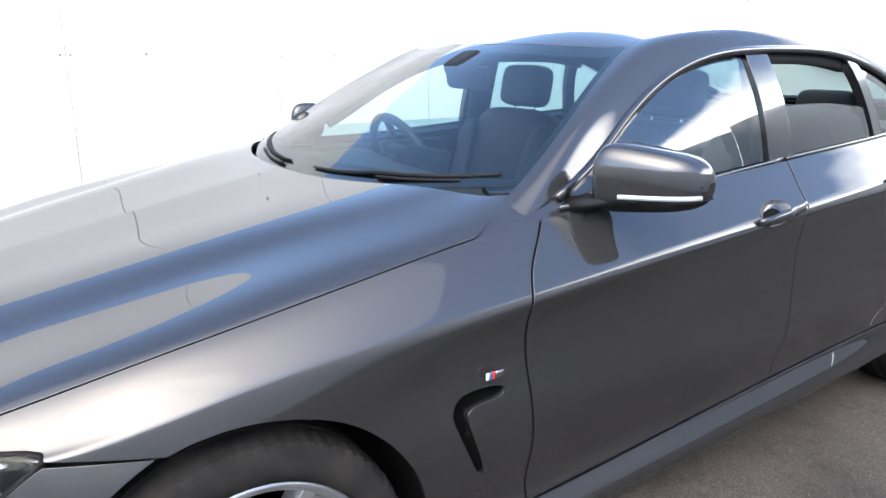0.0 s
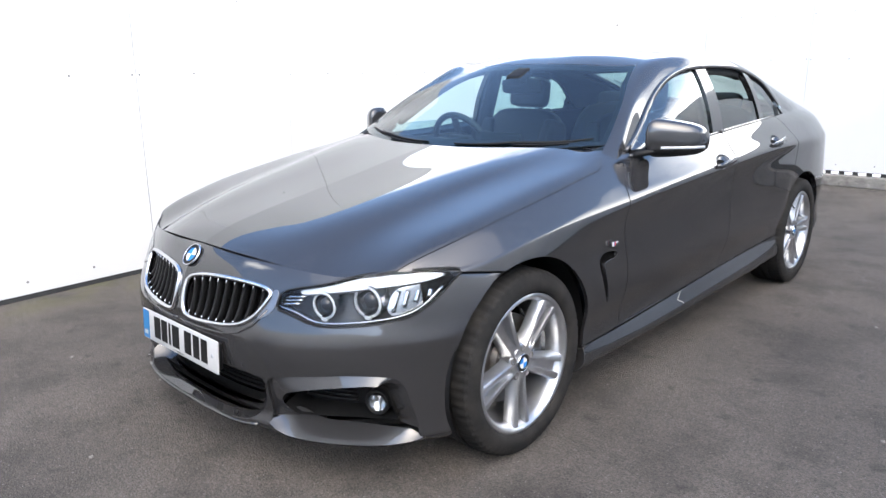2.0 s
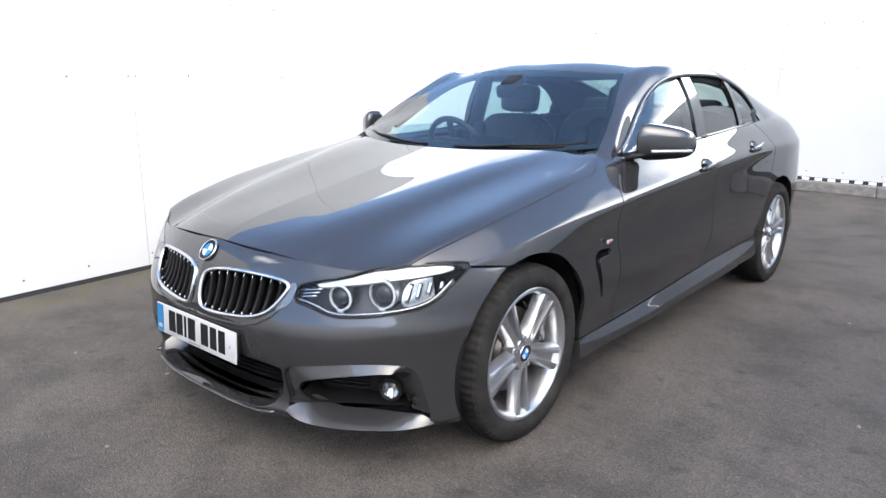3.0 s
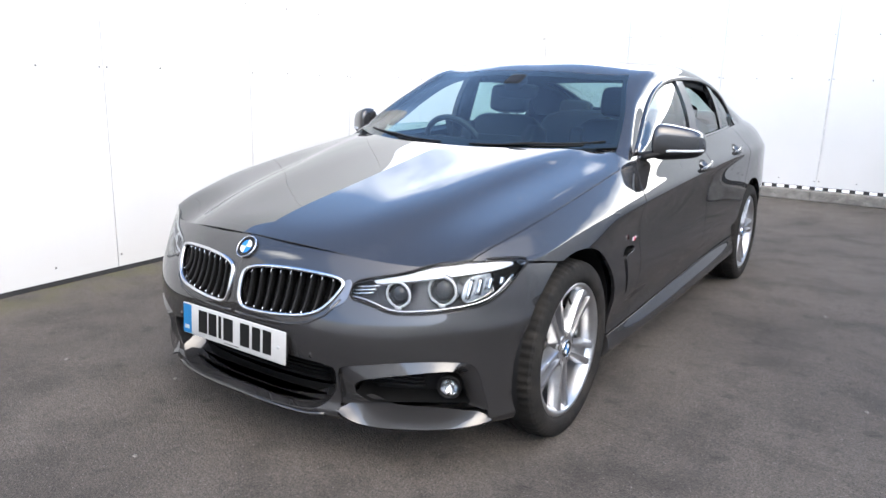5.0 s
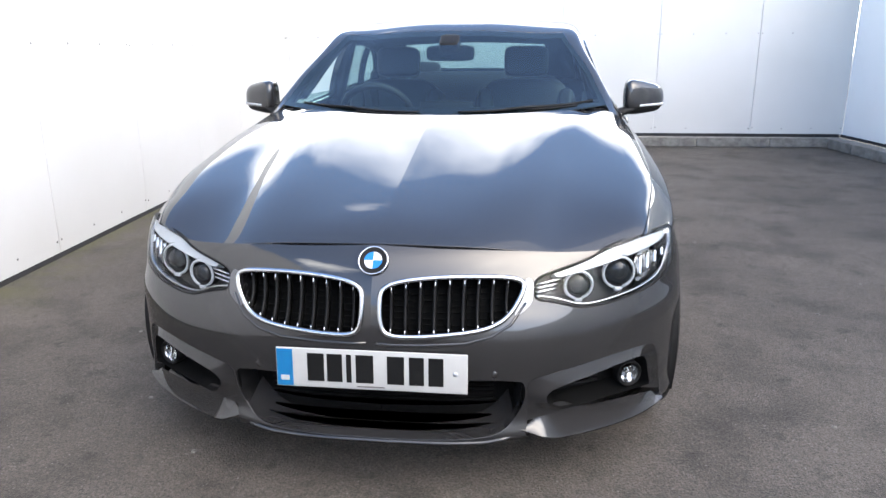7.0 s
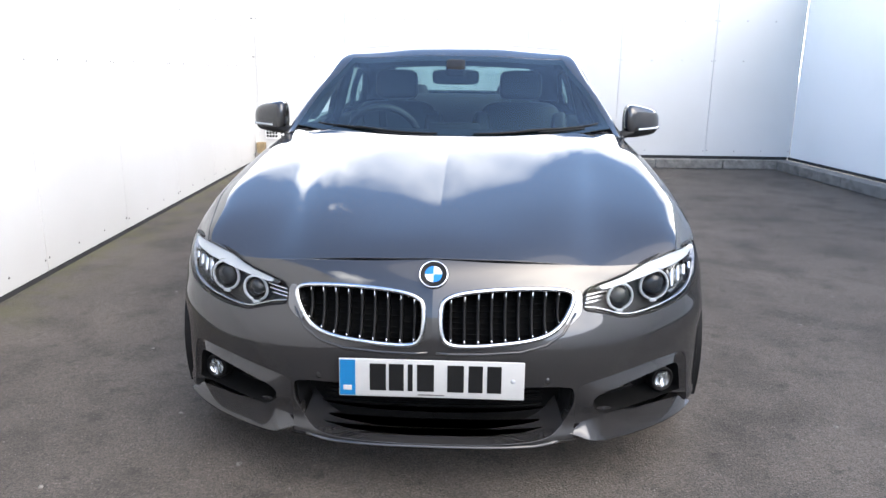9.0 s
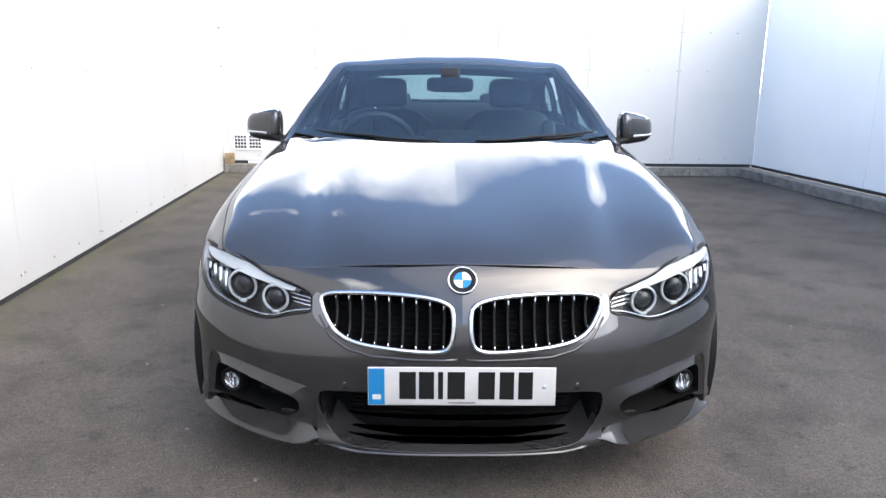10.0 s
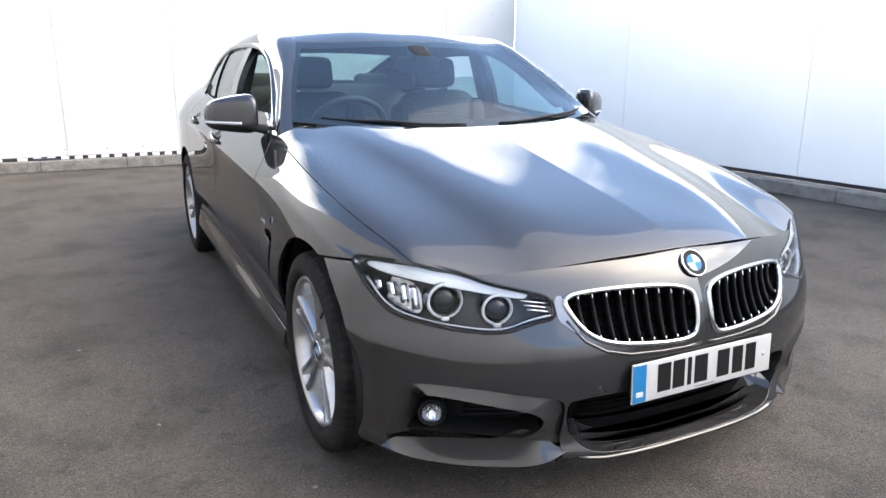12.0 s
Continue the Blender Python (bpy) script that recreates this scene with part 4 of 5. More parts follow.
# pillar and roof rail from the wing to the boot
rail = sheet(CG[:, R_GLASS:R_WS + 1]).cut(lambda p: .62 - p[:, 1]).cut(lambda p: p[:, 0] - .812)
both(rail, "roof_rail", PAINT, depth=0.012)
inner_rail = sheet(CG[:, R_GLASS:R_WS + 1]).cut(lambda p: .78 - p[:, 1]).moved(-0.035)
both(inner_rail, "pillar_lining", INTERIOR, depth=0.004)
quarter_top = sheet(CG[:, :R_GLASS + 1]).cut(lambda p: 2.66 - p[:, 1])
both(quarter_top, "rear_pillar", PAINT)

# side glass
GLASS = sheet(CG[:, :R_GLASS + 1]).moved(-0.012)
b_front = spline([.9, 1.0, 1.32, 1.4], [1.668, 1.664, 1.660, 1.66])
b_rear = spline([.9, 1.0, 1.32, 1.4], [1.792, 1.790, 1.768, 1.765])
c_front = spline([.95, 1.03, 1.15, 1.26, 1.35], [2.335, 2.325, 2.290, 2.258, 2.235])
fw = GLASS.cut(lambda p: np.maximum(.935 - p[:, 1], p[:, 1] - b_front(p[:, 2]) - .01))
bp_l = GLASS.moved(0.010).cut(lambda p: np.maximum(b_front(p[:, 2]) - p[:, 1], p[:, 1] - b_rear(p[:, 2])))
rwin = GLASS.cut(lambda p: np.maximum(b_rear(p[:, 2]) - .01 - p[:, 1], p[:, 1] - c_front(p[:, 2]) - .01))
cdiv = GLASS.moved(0.008).cut(lambda p: np.maximum(c_front(p[:, 2]) - p[:, 1], p[:, 1] - c_front(p[:, 2]) - .055))
qwin = GLASS.cut(lambda p: np.maximum(c_front(p[:, 2]) + .05 - p[:, 1], p[:, 1] - 2.68))
tri = GLASS.moved(0.008).cut(lambda p: np.maximum(.785 - p[:, 1], p[:, 1] - .940))
half_open = spline([1.6, 1.75, 2.0, 2.3, 2.5], [1.135, 1.145, 1.150, 1.125, 1.10])
for side, k in (("left", 0), ("right", 1)):
    turn = (lambda s: s) if k == 0 else (lambda s: s.mirrored())
    if k == 0:
        g1, g2 = fw, rwin.cut(lambda p: p[:, 2] - half_open(p[:, 1]))
    else:
        g1, g2 = fw.cut(lambda p: p[:, 2] - 1.02), rwin
    turn(g1).mesh("window_glass", SIDE_GLASS, front_doors[k], "lowered side window" if k else "").visible_shadow = False
    turn(g2).mesh("window_glass", SIDE_GLASS, rear_doors[k], "" if k else "half-lowered side window").visible_shadow = False
    turn(qwin).mesh("quarter_glass", SIDE_GLASS, car).visible_shadow = False
    turn(bp_l).lipped(0.03).mesh("window_pillar", BLACK_GLOSS, front_doors[k], "gloss black window pillar")
    turn(cdiv).lipped(0.03).mesh("window_divider", BLACK_GLOSS, rear_doors[k])
    turn(tri).lipped(0.02).mesh("mirror_triangle", BLACK_GLOSS, front_doors[k])
    sx = 1 if k == 0 else -1
    # black surround following the top of the side windows, and the sill strips
    yy = np.linspace(.80, 2.70, 46)
    part("window_surround", sweep([(sx * (C_X[2](y) + .001), y, C_Z[2](y) - .008) for y in yy], [(-.010, -.012), (.010, -.012), (.010, .010), (.003, .013), (-.010, .010)]), BLACK_GLOSS, car)
    for lo, hi, holder in ((.79, 1.715, front_doors[k]), (1.735, 2.52, rear_doors[k])):
        yy2 = np.linspace(lo, hi, 24)
        part("sill_strip", sweep([(sx * (C_X[0](y) + .008), y, C_Z[0](y) + .008) for y in yy2], [(-.004, -.008), (.003, -.008), (.003, .003), (.0, .006), (-.004, .005)]), BLACK_GLOSS, holder)
        # the door's inner frame, seen through the open windows
    yy3 = np.linspace(1.79, 2.30, 20)
    part("window_frame", sweep([(sx * (C_X[2](y) - .03), y, C_Z[2](y) - .03) for y in yy3], [(-.02, -.022), (.02, -.022), (.02, .022), (-.02, .022)]), INTERIOR, rear_doors[k])
    part("window_frame", sweep([(sx * (C_X[2](y) - .03), y, C_Z[2](y) - .02) for y in np.linspace(.95, 1.62, 20)], [(-.02, -.014), (.02, -.014), (.02, .018), (-.02, .018)]), INTERIOR, front_doors[k])
    part("pillar_trim", sweep([(sx * (.745 - .1 * t), 1.73 + .0 * t, .96 + .36 * t) for t in np.linspace(0, 1, 6)], [(-.05, -.02), (.05, -.02), (.05, .02), (-.05, .02)], up=(1, 0, 0)), INTERIOR, car)
    # door cards inside
    part("door_lining", rbox(.06, .90, .55, .02, 2, m=Matrix.Translation((sx * .775, 1.13, .66))), INTERIOR, front_doors[k])
    part("door_lining", rbox(.06, .80, .55, .02, 2, m=Matrix.Translation((sx * .77, 2.06, .70))), INTERIOR, rear_doors[k])

# scuttle panel and wipers between bonnet and screen
scuttle = sheet(GRID[:, ROWS[BELT + 1]:]).cut(lambda p: np.maximum(.40 - p[:, 1], p[:, 1] - ws_base(p[:, 0]) - .02)).moved(-0.045)
scuttle.joined(scuttle.mirrored()).mesh("scuttle_panel", BLACK, car)


def on_screen(x, y, lift=0.02):
    k = C_X[4](y)
    z = np.interp(abs(x), [0, C_X[5](y), k], [C_Z[6](y), C_Z[5](y), C_Z[4](y)])
    return (x, y, float(z) + lift)


for x0, x1, pivot in ((-.62, -.06, -.08), (.10, .672, .60)):
    pts = [on_screen(x, float(ws_base(abs(x))) + .048, .009) for x in np.linspace(x0, x1, 16)]
    wiper = part("wiper", sweep(pts, [(-.009, -.005), (.009, -.005), (.005, .005), (-.005, .005)], scale=lambda t: .5 + .5 * math.sin(math.pi * min(1, max(0, t)) * .96 + .06)), BLACK, car)
    part("wiper_arm", sweep([on_screen(x, float(ws_base(abs(x))) + .030, .009) for x in np.linspace(pivot, .5 * (x0 + x1), 8)], disc_profile(.006, 6, .7)), BLACK, wiper)

# ---- cabin inside ----
part("cabin_floor", rbox(1.5, 2.6, .05, .02, 1, m=Matrix.Translation((0, 1.6, .28))), INTERIOR, car)
part("bulkhead", rbox(1.5, .06, .50, .02, 1, m=Matrix.Translation((0, .52, .56))), INTERIOR, car)


def dashboard():
    n = 24
    xs = np.linspace(-.72, .72, n)
    prof = [(.56, .865), (.66, .915), (.80, .945), (.93, .935), (.985, .89), (1.0, .80), (.96, .70), (.90, .55)]
    bm = bmesh.new()
    rows = []
    for x in xs:
        cowl = .035 * math.exp(-((x + .37) / .17) ** 2)
        pull = .05 * (abs(x) / .72) ** 2
        rows.append([bm.verts.new((x, y - pull * .3, z + (cowl if .8 < y < 1.0 and z > .85 else 0) - pull * .4)) for y, z in prof])
    for p, q in zip(rows, rows[1:]):
        for j in range(len(prof) - 1):
            bm.faces.new((p[j], q[j], q[j + 1], p[j + 1]))
    bmesh.ops.recalc_face_normals(bm, faces=bm.faces)
    bmesh.ops.solidify(bm, geom=bm.faces[:], thickness=0.01)
    d = part("dashboard", bm, INTERIOR, car)
    part("centre_screen", sharp(rbox(.26, .018, .10, .008, 2, m=pose(0, .955, .955, -12))), BLACK, d)


dashboard()


def steering_wheel():
    m = pose(-.37, 1.10, .905, -66 + 90, 0, 0)
    ring = [m @ Vector((.185 * math.cos(t), 0, .185 * math.sin(t))) for t in np.linspace(0, 2 * math.pi, 40, endpoint=False)]
    axis = (m.to_3x3() @ Vector((0, 1, 0)))
    w = part("steering_wheel", sweep(ring, disc_profile(.017, 10), up=lambda p, i: axis, closed=True), SEAT, car)
    hub = rbox(.17, .05, .13, .03, 3)
    bmesh.ops.transform(hub, matrix=m, verts=hub.verts)
    part("wheel_hub", hub, INTERIOR, w)
    for a in (0, 180, 270):
        sp = rbox(.11, .02, .04, .008, 2, m=m @ Matrix.Rotation(radians(a), 4, "Y") @ Matrix.Translation((.13, 0, 0)))
        part("wheel_spoke", sp, INTERIOR, w)
    part("column", sweep([m @ Vector((0, -.03, 0)), m @ Vector((0, -.30, -.02))], disc_profile(.05, 10)), INTERIOR, w)


steering_wheel()


def cushion(sx, sy, sz, m, puff=.02, n=10):
    """A padded block, fuller in the middle."""
    bm = bmesh.new()
    bmesh.ops.create_cube(bm, size=2.0)
    bmesh.ops.subdivide_edges(bm, edges=bm.edges[:], cuts=n, use_grid_fill=True)
    for v in bm.verts:
        c = v.co
        e = 5.0
        l = (abs(c.x) ** e + abs(c.y) ** e + abs(c.z) ** e) ** (1 / e)
        q = c / l
        v.co = Vector((q.x * sx / 2, q.y * sy / 2, q.z * sz / 2))
    bmesh.ops.transform(bm, matrix=m, verts=bm.verts)
    return bm


def front_seat(x):
    seat = part("front_seat", cushion(.50, .52, .18, pose(x, 1.30, .50, 8)), SEAT, car, "black leather front seat with headrest")
    back = part("backrest", cushion(.50, .15, .62, pose(x, 1.61, .78, -18)), SEAT, seat)
    for s in (-1, 1):
        part("bolster", cushion(.09, .16, .50, pose(x + s * .22, 1.575, .78, -18, 0, s * -12)), SEAT, seat)
        part("headrest_post", sweep([(x + s * .06, 1.70, 1.03), (x + s * .06, 1.715, 1.14)], disc_profile(.007, 8)), CHROME, seat)
    part("headrest", cushion(.25, .10, .17, pose(x, 1.715, 1.175, -10)), SEAT, seat)


front_seat(.37)
front_seat(-.37)
bench = part("rear_seat", cushion(1.30, .50, .18, pose(0, 2.28, .52, 6)), SEAT, car, "black leather rear bench with headrests")
part("backrest", cushion(1.28, .16, .62, pose(0, 2.62, .80, -24)), SEAT, bench)
part("parcel_shelf", rbox(1.2, .55, .03, .01, 2, m=Matrix.Translation((0, 2.98, 1.0))), INTERIOR, car)
for x in (-.38, .38):
    part("headrest", cushion(.25, .09, .12, pose(x, 2.745, 1.10, -14)), SEAT, bench)
rv = part("rear_view_mirror", cushion(.24, .04, .075, pose(0, 1.135, 1.225, 8)), BLACK, car, "black interior mirror")
part("mirror_stem", sweep([(0, 1.12, 1.25), (0, 1.08, 1.275)], disc_profile(.012, 8)), BLACK, rv)
part("sensor_cover", cushion(.10, .12, .05, pose(0, 1.11, 1.272, 26)), BLACK, rv)

# ---- wheels ----
def emblem(r, m, parent, name="emblem", thick=.006):
    """A round quartered badge in blue and white with a black band and a bright rim, facing local -y."""
    ring = lathe([(-.3 * thick, r), (-thick, r * .985), (-thick * 1.15, r * .93), (-thick * .9, r * .90)], 40, axis="y")
    bmesh.ops.transform(ring, matrix=m, verts=ring.verts)
    badge = part(name, ring, CHROME, parent, "round blue and white badge")
    band = lathe([(-thick * .92, r * .91), (-thick * .92, r * .60), (-thick * .8, r * .58)], 40, axis="y")
    bmesh.ops.transform(band, matrix=m, verts=band.verts)
    part("badge_band", band, INK, badge)
    for k in range(4):
        bm = bmesh.new()
        c = bm.verts.new((0, -thick * .9, 0))
        arc = [bm.verts.new((r * .59 * math.cos(math.pi / 2 * k + t), -thick * .9, r * .59 * math.sin(math.pi / 2 * k + t))) for t in np.linspace(0, math.pi / 2, 9)]
        for p, q in zip(arc, arc[1:]):
            bm.faces.new((c, p, q))
        bmesh.ops.transform(bm, matrix=m, verts=bm.verts)
        part("badge_quarter", bm, EMB_BLUE if k % 2 else EMB_WHITE, badge)
    return badge


def build_wheel():
    """A left-hand wheel about the origin, its face towards +x."""
    # rim barrel and lip
    rim = lathe([(-.10, .248), (-.10, .237), (-.06, .217), (.02, .212), (.075, .219), (.088, .226), (.098, .2325), (.1005, .2385), (.0995, .245), (.094, .2495), (.085, .251)], 96)
    wheel = part("wheel", rim, ALLOY, car, "silver five double-spoke alloy wheel")
    # tyre
    prof = [(-.088, .239), (-.104, .250), (-.112, .270), (-.111, .290), (-.103, .314), (-.095, .321), (-.075, .326), (-.045, .3275), (-.043, .321), (-.034, .321), (-.032, .328),
            (-.005, .3285), (-.004, .322), (.004, .322), (.005, .3285), (.032, .328), (.034, .321), (.043, .321), (.045, .3275), (.075, .326), (.094, .321), (.103, .3135), (.109, .300), (.1125, .282), (.1125, .270), (.109, .258), (.1035, .251), (.098, .2475), (.088, .243)]
    n = 264
    bm = lathe(prof, n)
    bm.verts.ensure_lookup_table()
    for row in (4, 5, 6, 19, 20, 21):
        for k in range(n):
            if k % 4 == 0:
                v = bm.verts[row * n + k]
                s = (math.hypot(v.co.y, v.co.z) - .006) / math.hypot(v.co.y, v.co.z)
                v.co.y *= s
                v.co.z *= s
    part("tyre", sharp(bm, 22), RUBBER, wheel, "black treaded tyre")
    # five broad spokes with a groove down each
    rs = np.array([.036, .058, .088, .126, .170, .207, .231])
    top = np.array([.0790, .0800, .0815, .0835, .0865, .0905, .0925])
    half = np.array([.024, .0255, .0280, .0330, .0390, .0445, .0465])
    groove = np.array([.0005, .004, .014, .022, .026, .024, .016])
    flare = np.array([.012, .012, .010, .008, .007, .008, .010])
    for k in range(5):
        bm = bmesh.new()
        rows = []
        for r, t, h, g, fl in zip(rs, top, half, groove, flare):
            w = [-(h + fl), -(h + .0015), -h * .93, -h * .44, -h * .34, h * .34, h * .44, h * .93, h + .0015, h + fl]
            x = [t - .042, t - .005, t, t, t - g, t - g, t, t, t - .005, t - .042]
            rows.append([bm.verts.new((xx, r, ww)) for xx, ww in zip(x, w)])
        for p, q in zip(rows, rows[1:]):
            for j in range(9):
                bm.faces.new((p[j], p[j + 1], q[j + 1], q[j]))
        bmesh.ops.recalc_face_normals(bm, faces=bm.faces)
        bmesh.ops.bevel(bm, geom=[e for e in bm.edges if len(e.link_faces) == 2 and e.calc_face_angle(0) > .35], offset=.0022, segments=2, affect="EDGES")
        bmesh.ops.transform(bm, matrix=Matrix.Rotation(radians(51 + 72 * k), 4, "X"), verts=bm.verts)
        part("spoke", sharp(bm, 50), ALLOY, wheel)
    part("hub", sharp(lathe([(.030, .066), (.070, .066), (.0785, .058), (.0795, .036), (.0795, .0)], 40), 40), ALLOY, wheel)
    for k in range(5):
        a = radians(51 + 36 + 72 * k)
        bolt = lathe([(.0790, .0135), (.0802, .0125), (.0802, .0105), (.066, .0100), (.066, .0075), (.073, .0065), (.073, .0)], 12)
        bmesh.ops.transform(bolt, matrix=Matrix.Translation((0, .052 * math.cos(a), .052 * math.sin(a))), verts=bolt.verts)
        part("wheel_bolt", bolt, STEEL, wheel)
    emblem(.033, Matrix.Translation((.079, 0, 0)) @ Matrix.Rotation(radians(90), 4, "Z"), wheel, "centre_cap", .006)
    part("brake_disc", sharp(lathe([(-.005, .158), (.012, .158), (.012, .095), (.030, .085), (.030, .0)], 64), 40), STEEL, wheel)
    cal = sweep([(.012, .150 * math.cos(t), .150 * math.sin(t)) for t in np.linspace(radians(-35), radians(35), 8)], [(-.04, -.035), (.04, -.035), (.05, .0), (.04, .030), (-.04, .030)], up=(1, 0, 0))
    part("brake_caliper", cal, LAMP_BUCKET, wheel)
    valve = sweep([(.088, .205 * math.cos(radians(98)), .205 * math.sin(radians(98))), (.096, .178 * math.cos(radians(96)), .178 * math.sin(radians(96)))], disc_profile(.004, 6))
    part("valve", valve, BLACK, wheel)
    return wheel


front_left = build_wheel()
front_left.matrix_basis = pose(.788, 0.004, HUB_Z)
copy_thing(front_left, pose(.795, WHEELBASE, HUB_Z, 24))
copy_thing(front_left, pose(-.788, 0.004, HUB_Z, -40, 0, 180))
copy_thing(front_left, pose(-.795, WHEELBASE, HUB_Z, 12, 0, 180))

# arch liners and underbody
for sx in (1, -1):
    for wy in (0.0, WHEELBASE):
        bm = bmesh.new()
        rows = []
        for t in np.linspace(radians(-22), radians(202), 30):
            rows.append([bm.verts.new((sx * x, wy + r * math.cos(t), HUB_Z + .005 + r * math.sin(t))) for x, r in ((.50, .30), (.52, .378), (.80, .381), (.875, .377))])
        for p, q in zip(rows, rows[1:]):
            for j in range(3):
                bm.faces.new((p[j], p[j + 1], q[j + 1], q[j]))
        bmesh.ops.recalc_face_normals(bm, faces=bm.faces)
        part("arch_liner", bm, BLACK, car)
part("underbody", rbox(1.0, 4.3, .09, .02, 1, m=Matrix.Translation((0, 1.5, .215))), SHADOW, car)
part("floor_pan", rbox(1.66, 1.95, .06, .02, 1, m=Matrix.Translation((0, 1.35, .215))), SHADOW, car)
part("engine_bay", rbox(1.0, .95, .36, .04, 1, m=Matrix.Translation((0, -.08, .45))), SHADOW, car)


# ---- nose details, each side ----
def ribbon(outline, lift0, lift1, sx, inward=1.0, rows=3, closed=True, centre=None, rise=0.0):
    """A band from an outline on the nose down to a deeper, smaller one."""
    c = np.mean(outline, axis=0) if centre is None else np.array(centre)
    bm = bmesh.new()
    grid = []
    for x, z in outline:
        col = []
        for t in np.linspace(0, 1, rows):
            k = 1 + (inward - 1) * t
            q = c + (np.array((x, z)) - c) * k
            col.append(bm.verts.new(nose(sx * q[0], q[1] + rise * t, lift0 + (lift1 - lift0) * t)))
        grid.append(col)
    n = len(grid)
    for i in range(n if closed else n - 1):
        p, q = grid[i], grid[(i + 1) % n]
        for j in range(rows - 1):
            bm.faces.new((p[j], q[j], q[j + 1], p[j + 1]))
    bmesh.ops.recalc_face_normals(bm, faces=bm.faces)
    return bm


def on_nose(poly, lift):
    return NOSE.cut(lambda p: inside(poly, nose_cut(p))).moved(lift)


def ramp(outer, inner, centre, depth, sx, rows=4):
    """A sloping band from one outline on the nose to a smaller, sunken one."""
    c = np.array(centre)
    bm = bmesh.new()
    grid = []
    fine = np.concatenate([np.linspace(a, b, 4)[:-1] for a, b in zip(outer, np.roll(outer, -1, axis=0))])
    for q in fine:
        ts = np.linspace(0, 1, 160)
        if q[1] < .238:
            grid.append(None)
            continue
        hit = inside(inner, c + np.outer(ts, q - c))
        t1 = ts[np.nonzero(hit < 0)[0][-1]]
        col = []
        k = min(1.0, max(0.0, (q[0] - .765) / .025))
        top, low = -.014 * (1 - k) - .001 * k, .002 * (1 - k) + depth * k
        for w in np.linspace(0, 1, rows):
            p = c + (q - c) * (1 + (t1 - 1) * w)
            col.append(bm.verts.new(nose(sx * p[0], p[1], top * (1 - w) + low * w)))
        grid.append(col)
    for p, q in zip(grid, grid[1:] + grid[:1]):
        for j in range(rows - 1 if p and q else 0):
            bm.faces.new((p[j], q[j], q[j + 1], p[j + 1]))
    bmesh.ops.recalc_face_normals(bm, faces=bm.faces)
    return bm


POCKET_DARK = rounded([(.468, .290), (.468, .334), (.56, .358), (.65, .376), (.72, .385), (.756, .378), (.768, .30), (.788, .232), (.70, .240), (.62, .244), (.54, .252)], 2)
SKY_STRIP = rounded([(.470, .647), (.575, .671), (.627, .694), (.709, .713), (.806, .717), (.832, .708), (.805, .693), (.74, .682), (.66, .668), (.56, .651), (.470, .637)], 2)
SIDE_REFLECTOR = rounded([(.738, .588), (.785, .600), (.820, .634), (.838, .690), (.79, .684), (.735, .672)], 2)
WEDGE = material("dark_satin_trim", (0.17, 0.172, 0.18), rough=0.3, metal=1.0, vary=0.15, scale=20)

